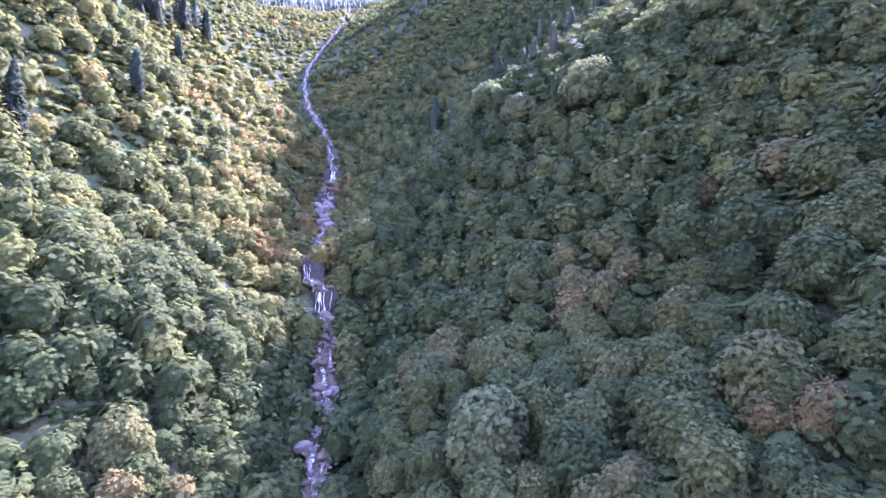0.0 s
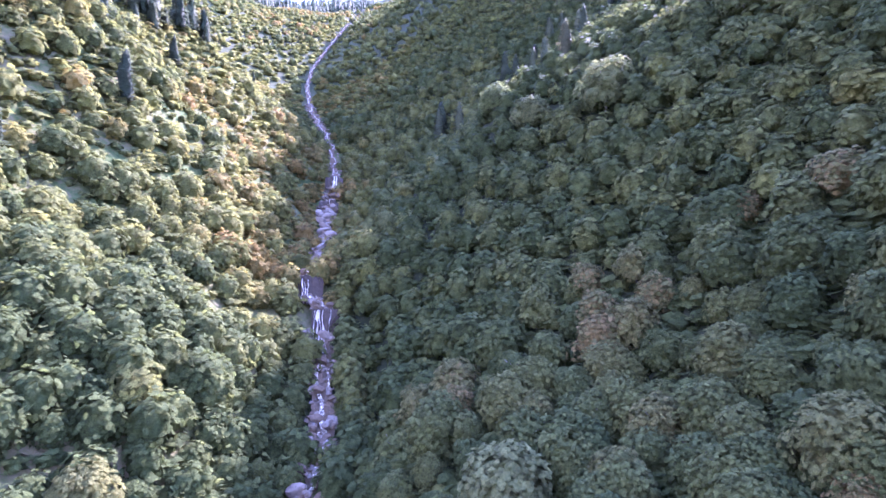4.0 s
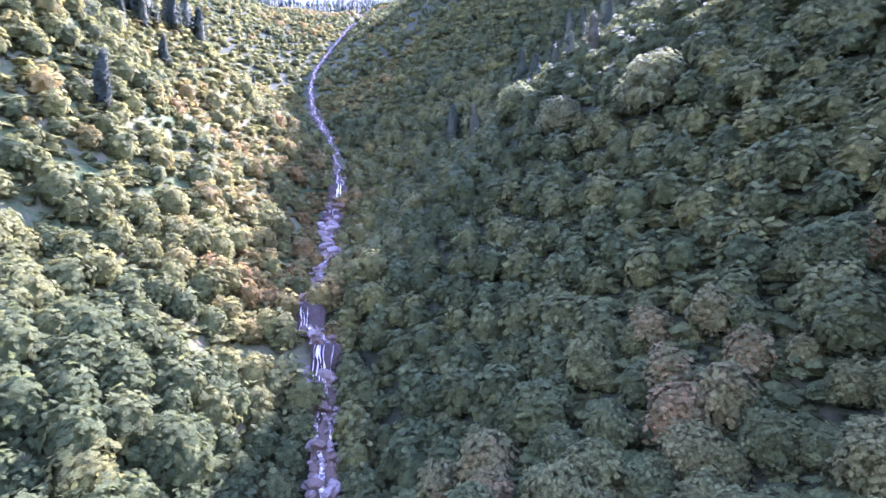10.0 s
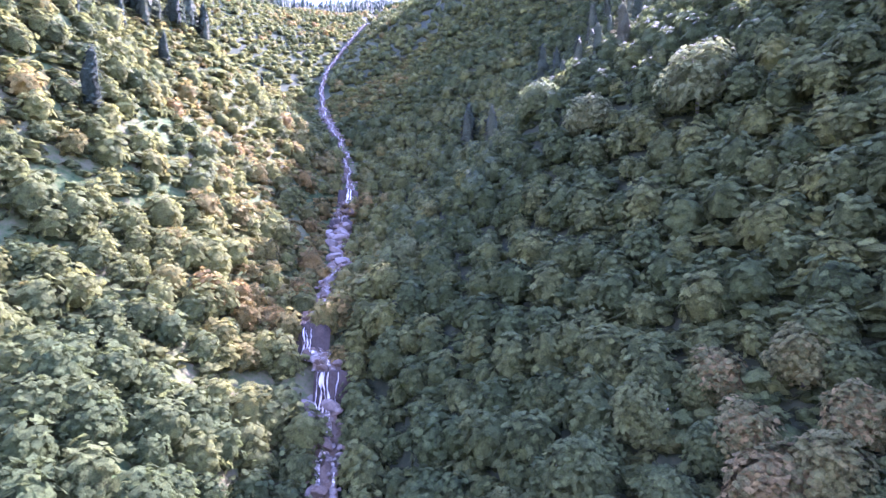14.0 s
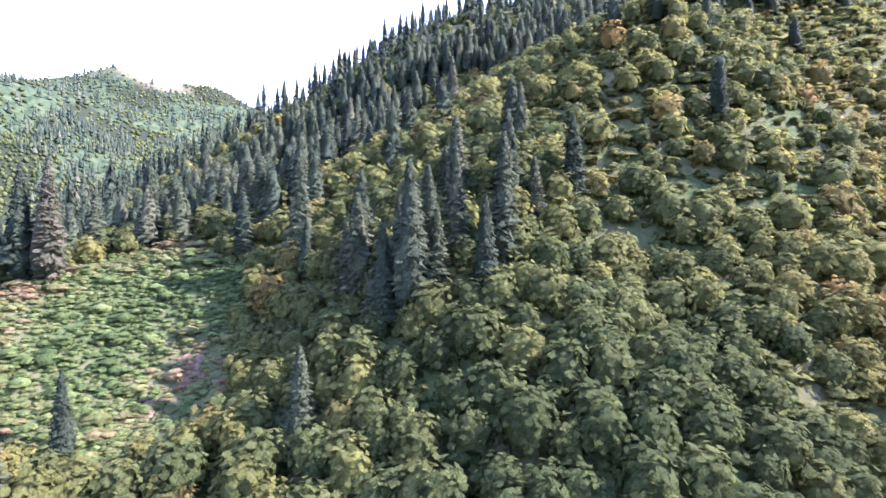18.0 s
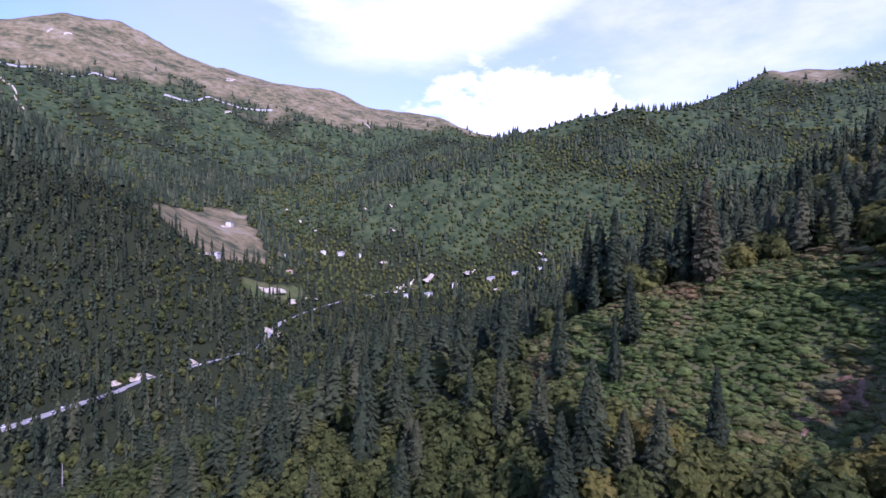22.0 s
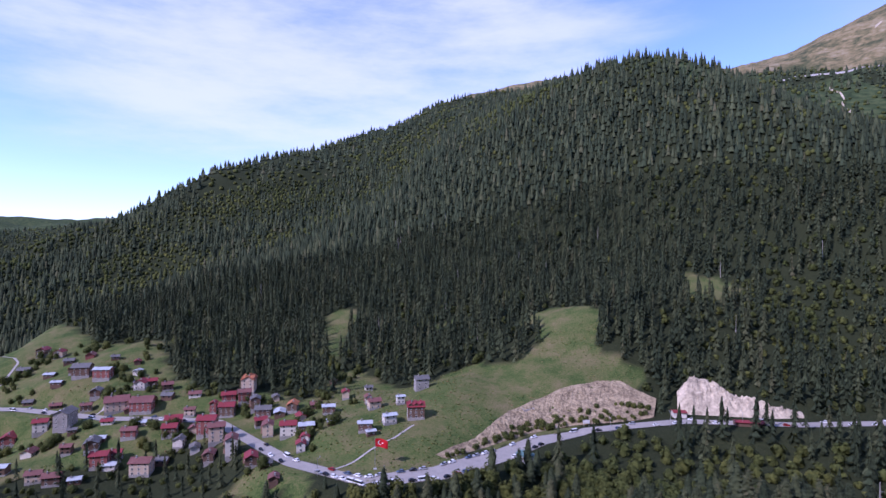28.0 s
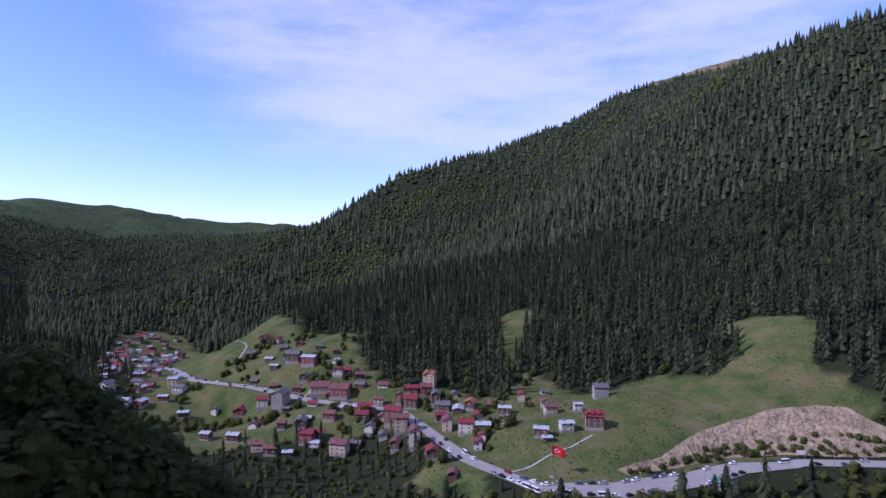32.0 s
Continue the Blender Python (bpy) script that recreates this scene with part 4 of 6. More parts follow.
    pieces["leaf"].append((CROWN_LESS[1], foot - np.array((0, 0, 0.3)), rng.uniform(0, 6.28, 110), 4.0 * g, 7.0 * g, np.clip(rng.normal(0.3, 0.15, 110), 0, 1)))
    for gx, gy, size in ((x[ok], y[ok], 0.9),):
        g = rng.uniform(0.6, 1.2, len(gx)) * size
        pieces["leaf"].append((CROWN_LESS[1], np.stack([gx, gy, height(gx, gy) - 0.2], -1), rng.uniform(0, 6.28, len(gx)), 4.2 * g, 8.0 * g, np.clip(rng.normal(0.2, 0.12, len(gx)), 0, 1)))
    x, y = spread(-120, 420, -480, -180, 3.4, rng)
    ok = (meadow(x, y) > 0.5) & (along(x, y, ROAD_LINE)[0] > 8) & ~inside(x, y, BANK_RING) & (wave_noise(x, y, 40, 61, 3) + 0.4 * wave_noise(x, y, 9, 62, 2) > 0.12)
    x, y = x[ok], y[ok]
    g = rng.uniform(0.4, 1.0, len(x))
    tufts = [(CROWN_FAR[1], np.stack([x, y, height(x, y) - 0.1], -1), rng.uniform(0, 6.28, len(x)), 1.3 * g, 0.7 * g, np.clip(rng.normal(0.45, 0.2, len(x)), 0, 1))]
    tagged(new("meadow_ferns", joined_mesh("meadow ferns", tufts, fern_leaf)), "low green ferns scattered over the meadow", "fern", kind="stuff")
    for key, mat, label in (("needle", needle_joined, "dark green spruce woods on the mountain slopes"), ("far_needle", needle_far, "dark spruce woods high on the distant slopes"), ("leaf", leaf_joined, "mixed green and autumn brown broadleaved woods")):
        ob = new("broadleaved_woods" if key == "leaf" else "conifer_woods", joined_mesh(key + " woods", pieces[key], mat))
        tagged(ob, label, "forest", kind="stuff")
    stand(broadleaf_tree, near["leaf"][:130], 5)
    stand(lambda k: broadleaf_tree(k + 5), near["leaf"][130:], 6)


build_woods()

def sun_painted_tree(k):
    """A large broadleaved tree, its yellow-green leaves painted paler for the sun on them."""
    tree = broadleaf_tree(k)
    tree["label"] = "large broadleaved tree with sunlight painted into its pale yellow-green leaves"
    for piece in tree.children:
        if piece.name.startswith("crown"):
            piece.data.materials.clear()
            piece.data.materials.append(sun_painted_leaf)
    return tree


stand(sun_painted_tree, SUNLIT_TREES, 3)
SPUR_SPRUCES = [(-148, 6, 1.1), (-146, 10, 1.05), (-144, 14, 1.15), (-152, 21, 1.0), (-152, 29, 1.25), (-150, 34, 1.3), (-176, 55, 1.1), (-196, 72, 1.0), (-124, 81, 1.2), (-104, 87, 1.0), (-86, 88, 1.3), (-87, 98, 1.0), (-82, 105, 1.15)]
FLANK_SPRUCES = [(-131, 107, 0.9), (-151, 138, 1.0), (-103, 126, 0.75), (-117, 20, 0.65), (-104, 39, 0.65), (-88, 84, 0.95), (-78, 98, 0.9), (-123, -18, 1.3), (-123, -7, 1.05), (-98, -28, 1.3), (-90, -46, 1.3), (-98, -74, 1.35), (-127, 21, 0.8), (-119, 8, 0.9), (-105, -24, 1.05)]
stand(spruce_tree, SPUR_SPRUCES + FLANK_SPRUCES, 4)


def dead_tree(k):
    """A pale dead trunk with a few broken limbs."""
    q = random.Random(90 + k)
    tree = tagged(new("dead_tree"), "pale dead spruce trunk standing among the living trees", "tree", "dead trees")
    v, f = [], []
    tube(v, f, (0, 0, -1), (0.3, 0.2, 17), 0.34, 0.10, 7)
    part("trunk", mesh_of("trunk", template([tuple(p) for p in v], f)), pale_bark, tree)
    for i in range(6):
        w, z = i * 1.1 + q.uniform(-0.3, 0.3), 6 + 1.6 * i
        v, f = [], []
        tube(v, f, (0.02 * z, 0.01 * z, z), (1.5 * math.cos(w), 1.5 * math.sin(w), z + 0.3), 0.09, 0.03, 5)
        part("limb", mesh_of("limb", template([tuple(p) for p in v], f)), pale_bark, tree)
    return tree


snags = [(pyr.uniform(-250, 420), pyr.uniform(-760, -380), pyr.uniform(0.8, 1.3)) for _ in range(60)]
snags = [s for s in snags if not meadow(np.array(s[0]), np.array(s[1])) and s[1] < -0.25 * abs(s[0] - 60) - 380][:22]
stand(dead_tree, snags + [(-160, -180, 0.9), (-95, -150, 1.0), (-130, -120, 1.0), (-60, -175, 0.9)], 3)


# ---- the torrent in the gorge ----
wet_rock = plain("wet rock", (0.115, 0.080, 0.044), 0.8, grain=2.5, spread=0.5, relief=0.12)
dry_rock = plain("pale rock", (0.17, 0.135, 0.092), 0.8, grain=2.0, spread=0.4, relief=0.1)


def foam_material():
    m, n, l, b = material("foaming water", 0.45)
    f = noise_tex(n, l, 1.6, 5, 0.7)
    r = ramp(n, [(0.40, (0.07, 0.060, 0.045)), (0.52, (0.25, 0.205, 0.135)), (0.64, (0.70, 0.61, 0.44))])
    l.new(f.outputs[0], r.inputs[0])
    l.new(r.outputs[0], b.inputs["Base Color"])
    b.inputs["Specular IOR Level"].default_value = 0.25
    bump(n, l, b, f.outputs[0], 0.6, 0.15)
    return m


foam = foam_material()
TORRENT = [p for p in STREAM if p[1] >= 30]
LOWER_REACH = [p for p in STREAM if p[1] < 30] + TORRENT[:1]


def point_on(line, dist):
    """The point and the heading at a distance along a line."""
    for a, b in zip(line[:-1], line[1:]):
        a, b = Vector(a), Vector(b)
        n = (b.xy - a.xy).length
        if dist <= n:
            return a.lerp(b, dist / n), math.atan2(b.y - a.y, b.x - a.x)
        dist -= n
    return Vector(line[-1]), math.atan2(line[-1][1] - line[-2][1], line[-1][0] - line[-2][0])


def length_of(line):
    return sum((Vector(b).xy - Vector(a).xy).length for a, b in zip(line[:-1], line[1:]))


def stepped(z):
    """Turns an even fall into ledges about 1.5 m high."""
    k = z / 1.5
    f = k - math.floor(k)
    return (math.floor(k) + min(1, max(0, (f - 0.5) * 2.4 + 0.5))) * 1.5


def ribbon(name, line, step, half, rows, lift, wander, mat, rough, ledges=True, start=0.0, end=None):
    """A strip that follows a line over the ledges of the bed."""
    n = int(((end or length_of(line)) - start) / step)
    v, f = [], []
    for i in range(n + 1):
        s = start + i * step
        p, h = point_on(line, s)
        off = wander * math.sin(s * 0.21 + half) + wander * 0.5 * math.sin(s * 0.53)
        side = Vector((-math.sin(h), math.cos(h)))
        w = half * (1 - 0.35 * min(1, max(0, (s - 130) / 60)) + 0.12 * math.sin(s * 0.37 + 1.0) + 0.2 * noise.noise((s * 0.3, half, 0)))
        for j in range(rows):
            u = (j / (rows - 1) * 2 - 1)
            q = p.xy + side * (off + u * w)
            z = stepped(p.z + 0.9 * noise.noise((q.x * 0.25, q.y * 0.25, 0))) if ledges else p.z
            z += lift + rough * (abs(noise.noise((q.x * 0.55, q.y * 0.55, 3.1))) * 1.6 + 0.6 * noise.noise((q.x * 1.7, q.y * 1.7, 8.0))) + (0.5 * abs(u) ** 3 if half > 2 else 0)
            v.append((q.x, q.y, z))
    for i in range(n):
        for j in range(rows - 1):
            a = i * rows + j
            f.append((a, a + 1, a + rows + 1, a + rows))
    me = bpy.data.meshes.new(name)
    me.from_pydata(v, [], f)
    me.materials.append(mat)
    return me


tagged(new("stream_bed", ribbon("stream bed", TORRENT, 0.6, 2.35, 13, -0.5, 0.0, wet_rock, 1.0)), "grey stepped rock bed of the mountain torrent", "stream bed", kind="structure")
tagged(new("stream_bed", ribbon("lower stream bed", LOWER_REACH, 1.2, 2.7, 9, -0.5, 0.0, wet_rock, 1.0)), "grey rock bed of the stream below the gorge", "stream bed", kind="structure")
water = tagged(new("water", ribbon("main flow", TORRENT, 0.8, 0.46, 4, 0.35, 0.9, foam, 0.5)), "white foaming water tumbling down the rock steps", "water", kind="structure")
part("lower_flow", ribbon("lower flow", LOWER_REACH, 1.2, 0.5, 4, 0.35, 0.9, foam, 0.5), foam, water)
for k, (a, b, half) in enumerate(((60, 84, 0.25), (95, 118, 0.3), (118, 124, 0.9), (150, 200, 0.25), (215, 245, 0.4), (262, 300, 0.4))):
    part("side_flow", ribbon("side flow", TORRENT, 0.8, half, 3, 0.3, -1.0 - 0.15 * k, foam, 0.35, True, a, b), foam, water)


def rock_mesh(seed, size=1.0):
    """A broken boulder with flat faces."""
    r = random.Random(seed)
    bm = bmesh.new()
    bmesh.ops.create_icosphere(bm, subdivisions=2, radius=size)
    cuts = [(Vector((r.gauss(0, 1), r.gauss(0, 1), r.gauss(0, 1))).normalized(), r.uniform(0.45, 0.85) * size) for _ in range(9)]
    for v in bm.verts:
        for nrm, d in cuts:
            over = v.co.dot(nrm) - d
            if over > 0:
                v.co -= nrm * over
        v.co.z *= 0.7
    me = bpy.data.meshes.new("boulder")
    bm.to_mesh(me)
    bm.free()
    return me


ROCKS = [rock_mesh(s) for s in range(5)]
for k, me in enumerate(ROCKS):
    me.materials.append(dry_rock if k % 2 else wet_rock)
r = random.Random(12)
for i in range(230):
    s = 30 + 190 * r.random() ** 1.2
    p, h = point_on(TORRENT, s)
    off = r.uniform(-3.2, 3.2)
    size = r.choice((0.35, 0.5, 0.65, 0.9, 1.2)) * (1 + 0.004 * s)
    x, y = p.x - math.sin(h) * off, p.y + math.cos(h) * off
    b = new("boulder", ROCKS[i % 5])
    b.matrix_basis = pose(x, y, stepped(p.z + 0.9 * noise.noise((x * 0.25, y * 0.25, 0))) + 0.15 + 0.3 * size, r.uniform(-30, 30), r.uniform(-30, 30), r.uniform(0, 360)) @ Matrix.Diagonal((size * r.uniform(0.8, 1.5), size, size, 1))
    tagged(b, "grey angular boulder in the bed of the torrent", "rock", "boulders in the stream")


RUBBLE = []
for k in range(4):
    v, f = [], []
    q = random.Random(70 + k)
    for i in range(6):
        w = i * math.pi / 3
        v.append((q.uniform(0.7, 1.2) * math.cos(w), q.uniform(0.7, 1.2) * math.sin(w), q.uniform(-0.2, 0.2)))
        v.append((0.6 * q.uniform(0.6, 1.2) * math.cos(w), 0.6 * q.uniform(0.6, 1.2) * math.sin(w), q.uniform(0.5, 0.8)))
    f = [(2 * i, (2 * i + 2) % 12, (2 * i + 3) % 12, 2 * i + 1) for i in range(6)] + [(1, 3, 5, 7, 9, 11)]
    RUBBLE.append(template(v, f))
spots = []
for i in range(900):
    s = 25 + 330 * r.random()
    p, h = point_on(TORRENT, s)
    off = r.uniform(-3.3, 3.3)
    x, y = p.x - math.sin(h) * off, p.y + math.cos(h) * off
    spots.append((x, y, stepped(p.z + 0.9 * noise.noise((x * 0.25, y * 0.25, 0))) + 0.25, r.uniform(0.25, 0.9)))
spots = np.array(spots)
for k, mat in enumerate((wet_rock, dry_rock)):
    a = spots[k::2]
    rubble = joined_mesh("rubble", [(RUBBLE[(k + j) % 4], a[j::4, :3], a[j::4, 3] * 40, a[j::4, 3], a[j::4, 3] * 1.1, a[j::4, 3]) for j in range(4)], mat)
    tagged(new("rubble", rubble), "loose grey stones along the torrent", "rock", kind="stuff")


def rock_wall(name, lower, upper, mat, cols, rows, bulge, rough, label):
    """A bare face between a lower and an upper line, broken into ribs."""
    v, f = [], []
    ll, lu = length_of(lower), length_of(upper)
    for i in range(cols + 1):
        a, _ = point_on(lower, ll * i / cols)
        b, _ = point_on(upper, lu * i / cols)
        for j in range(rows + 1):
            k = j / rows
            q = a.lerp(b, k)
            z = a.z + (b.z - a.z) * (k + bulge * k * (1 - k) * 2)
            z = max(z, float(height(q.x, q.y)) + 0.25)
            edge = min(1, 4 * k, 4 * (1 - k) + 0.3, 6 * i / cols, 6 * (1 - i / cols))
            rib = abs(noise.noise((q.x * 0.16, q.y * 0.16, 1.0))) + 0.5 * noise.noise((q.x * 0.5, q.y * 0.5, z * 0.3)) + 0.3 * noise.noise((q.x * 1.3, q.y * 1.3, z))
            v.append((q.x, q.y, z + rough * rib * edge))
    for i in range(cols):
        for j in range(rows):
            a = i * (rows + 1) + j
            f.append((a, a + rows + 1, a + rows + 2, a + 1))
    me = bpy.data.meshes.new(name)
    me.from_pydata(v, [], f)
    me.materials.append(mat)
    return tagged(new(name, me), label, "rock face", kind="structure")


dark_rock = plain("dark wet rock", (0.050, 0.036, 0.022), 0.8, grain=2.5, spread=0.5, relief=0.12)


def waterfall(x, y, z, wide, tall, streaks):
    """A dark rock step across the bed with white strands of water down its face."""
    rock_wall("rock_step", [(x - wide / 2, y - 0.6, z - 1.0), (x, y - 1.2, z - 1.2), (x + wide / 2, y - 0.4, z - 0.8)], [(x - wide / 2, y + 2.4, z + tall), (x, y + 2.0, z + tall + 0.4), (x + wide / 2, y + 3.0, z + tall - 0.3)], dark_rock, 40, 16, 0.25, 2.4, "dark wet rock step across the torrent")
    fall = tagged(new("waterfall"), "small white waterfall down a dark rock step", "waterfall", kind="structure")
    for dx, half in streaks:
        v = []
        for j in range(13):
            k = j / 12
            w = half * max(0.15, 0.5 + 1.2 * noise.noise((dx * 3, k * 5, 1.0)) + 0.4 * (1 - k))
            px, py, pz = x + dx + 0.6 * noise.noise((dx, k * 3, 5.0)) + 0.25 * noise.noise((dx * 5, k * 9, 2.0)), y - 1.9 + 3.3 * k, z - 0.6 + (tall + 1.0) * (k + 0.12 * k * (1 - k))
            v += [(px - w, py + 0.1, pz), (px, py - 0.25, pz + 0.1), (px + w, py + 0.1, pz)]
        part("strand", mesh_of("strand", template(v, [(3 * j + i, 3 * j + i + 1, 3 * j + i + 4, 3 * j + i + 3) for j in range(12) for i in range(2)])), white_water, fall)


white_water = plain("white falling water", (0.60, 0.54, 0.44), 0.5, grain=3.0, spread=0.2, relief=0.05)
waterfall(-23.5, 146, -20.5, 7.5, 8.5, ((-2.2, 0.34), (-1.5, 0.2), (-0.9, 0.26), (-2.9, 0.16), (0.6, 0.1)))
waterfall(-29.5, 157, -10.5, 7, 5.5, ((-1.6, 0.26), (-1.0, 0.15), (-0.3, 0.2)))
waterfall(-36.5, 262, 31, 8, 5, ((0.0, 0.6), (1.2, 0.3)))
waterfall(-35.5, 236, 17.5, 8, 5, ((0.2, 0.5),))


# ---- road, cut bank and quarry ----
asphalt = plain("worn asphalt", (0.30, 0.275, 0.24), 0.85, grain=1.5, spread=0.2)
gravel = plain("pale gravel", (0.36, 0.33, 0.29), 0.9, grain=1.2, spread=0.3)
concrete = plain("concrete", (0.38, 0.37, 0.35), 0.85, grain=1.0, spread=0.2)


def earth_material(name, stops, scale):
    m, n, l, b = material(name, 0.95)
    f, g = noise_tex(n, l, scale, 6, 0.7), noise_tex(n, l, scale * 0.2, 4)
    r = ramp(n, stops)
    l.new(sums(n, l, "ADD", sums(n, l, "MULTIPLY", f.outputs[0], 0.6), sums(n, l, "MULTIPLY", g.outputs[0], 0.4)), r.inputs[0])
    l.new(r.outputs[0], b.inputs["Base Color"])
    bump(n, l, b, f.outputs[0], 1.0, 0.5)
    return m


bank_earth = earth_material("cut earth bank", [(0.36, (0.075, 0.055, 0.038)), (0.46, (0.23, 0.175, 0.105)), (0.62, (0.43, 0.34, 0.205))], 0.6)
quarry_rock = earth_material("white quarry rock", [(0.34, (0.18, 0.15, 0.11)), (0.47, (0.40, 0.335, 0.24)), (0.62, (0.64, 0.54, 0.385))], 0.35)


def road_mesh(name, line, half_at, lift, mat, rows=5):
    n = int(length_of(line) / 3)
    v, f = [], []
    for i in range(n + 1):
        s = length_of(line) * i / n
        p, h = point_on(line, s)
        p2, h2 = point_on(line, min(s + 9, length_of(line) - 0.1))
        p0, h0 = point_on(line, max(s - 9, 0))
        h = math.atan2(p2.y - p0.y, p2.x - p0.x)
        lo, hi = half_at(s, p)
        for j in range(rows):
            u = -lo + (lo + hi) * j / (rows - 1)
            v.append((p.x - math.sin(h) * u, p.y + math.cos(h) * u, p.z + lift))
    for i in range(n):
        for j in range(rows - 1):
            a = i * rows + j
            f.append((a, a + rows, a + rows + 1, a + 1))
    me = bpy.data.meshes.new(name)
    me.from_pydata(v, [], f)
    me.materials.append(mat)
    return me


def carriageway(s, p):
    """Half widths to the right and left of the road's course; wide at the roadside car park."""
    k = max(0.0, 1 - ((p.x - 52) / 52) ** 2) if -5 < p.x < 105 and p.y > -300 else 0.0
    side = 4.5 if p.x > -230 else 2.8
    return side + 1.5 * k, side + 6.0 * k


tagged(new("road", road_mesh("road", ROAD_LINE, carriageway, 0.05, asphalt)), "grey asphalt valley road with parked cars", "road", kind="structure")
PATH_LINE = [(116, -210, -98), (106, -227, -95), (97, -243, -92), (91, -262, -89)]


def trail(line, half):
    fine = [point_on(line, length_of(line) * i / 24)[0] for i in range(25)]
    fine = [(p.x, p.y, float(height(p.x, p.y)) + 0.25) for p in fine]
    return road_mesh("footpath", fine, lambda s, p: (half, half), 0.0, gravel, 3)


tagged(new("footpath", trail(PATH_LINE, 0.7)), "pale gravel footpath across the meadow", "path", kind="structure")
for line in ([(610, -330, 0), (600, -370, 0), (585, -420, 0), (570, -460, 0)], [(470, -300, 0), (490, -330, 0), (540, -350, 0)], [(330, -262, 0), (338, -285, 0), (330, -300, 0), (345, -312, 0)]):
    tagged(new("footpath", trail(line, 0.9)), "pale dirt track up the grassy hill", "path", kind="structure")

rock_wall("cut_bank", BANK_LOW, BANK_TOP, bank_earth, 170, 26, 0.1, 1.5, "bare tan earth bank cut above the road")
CLIFF_LOW = [(-66, -341, -93), (-94, -341, -92), (-120, -341, -91.5), (-141, -345, -91)]
CLIFF_TOP = [(-67, -352, -81), (-76, -355, -71), (-84, -356, -73), (-92, -354, -75), (-104, -350, -82), (-112, -349, -81), (-122, -350, -86), (-141, -351, -88)]
rock_wall("quarry_face", CLIFF_LOW, CLIFF_TOP, quarry_rock, 110, 24, 0.5, 4.5, "bright white quarried rock face beside the road")

# far bare patches in the upper valley: road cuts and rubble
for (x, y, w, d, h) in ((-500, -462, 34, 9, 5), (-540, -472, 26, 8, 4), (-640, -455, 30, 8, 4), (-700, -440, 36, 7, 4), (-820, -380, 40, 9, 6), (-760, -300, 26, 7, 5), (-250, -372, 22, 9, 5), (-232, -372, 12, 5, 4), (-290, -365, 12, 6, 5), (-385, -383, 16, 6, 6), (-560, -560, 40, 9, 4), (-850, -560, 12, 8, 10), (-900, -600, 8, 5, 9), (-870, -640, 8, 5, 8), (-482, -480, 46, 10, 9), (-736, -462, 34, 8, 6), (-761, -457, 30, 8, 6), (-782, -438, 34, 8, 7), (-777, -526, 26, 8, 6), (-907, -283, 22, 10, 11), (-428, -542, 20, 7, 4), (-589, -707, 22, 6, 4), (-379, -362, 12, 6, 12), (-795, -781, 9, 6, 9), (-778, -728, 8, 6, 10), (-778, -692, 8, 6, 10), (-884, -955, 9, 6, 7)):
    z, w, h = float(height(x, y)), w * 0.8, h * 0.65
    rock_wall("rock_cut", [(x + w / 2, y + d / 2, z - 1), (x, y + d / 2 + 1, z - 1), (x - w / 2, y + d / 2, z - 1)], [(x + w / 2, y - d / 2, z + h * 0.7), (x, y - d / 2 - 1, z + h), (x - w / 2, y - d / 2, z + h * 0.6)], quarry_rock, 14, 6, 0.6, 1.5, "pale bare rock cut in the wooded valley side")


def rock_band(line, tall, mat, label):
    """A long pale cutting that follows a line across the mountain's face."""
    low, top = [], []
    for k in range(25):
        p, h = point_on(line, length_of(line) * k / 24)
        z = float(height(p.x, p.y))
        way = p.xy.normalized() * tall * 1.1
        low.append((p.x, p.y, z - 1.0))
        top.append((p.x + way.x, p.y + way.y, max(z + tall * (0.6 + 0.6 * abs(noise.noise((k * 0.7, tall, 0.0)))), float(height(p.x + way.x, p.y + way.y)) + 1.5)))
    rock_wall("rock_band", low, top, mat, 60, 4, 0.3, 2.0, label)


MOUNTAIN_TRACK = [(-520, -1790, 0), (-580, -1756, 0), (-642, -1747, 0), (-709, -1730, 0), (-829, -1790, 0), (-890, -1735, 0), (-964, -1702, 0)]
LOWER_TRACK = [(-1052, -1600, 0), (-1170, -1588, 0), (-1284, -1569, 0), (-1399, -1490, 0)]
rock_band(MOUNTAIN_TRACK, 9, gravel, "pale track cut across the bare mountain side")
rock_band(LOWER_TRACK, 9, gravel, "pale track cut across the wooded mountain side")
for (x, y), (dx, dy) in (((-1030, -1664), (18, 26)), ((-1514, -1860), (30, 8)), ((-1204, -1484), (22, 10)), ((-1779, -1353), (16, 26)), ((-617, -1548), (6, 60)), ((-590, -1420), (8, 50)), ((-975, -2030), (16, 6)), ((-932, -2060), (12, 6)), ((-1830, -1400), (20, 18)), ((-1460, -1800), (26, 10))):
    rock_band([(x - dx, y - dy, 0), (x, y, 0), (x + dx, y + dy, 0)], 13, quarry_rock, "pale scree and bare rock high on the mountain")


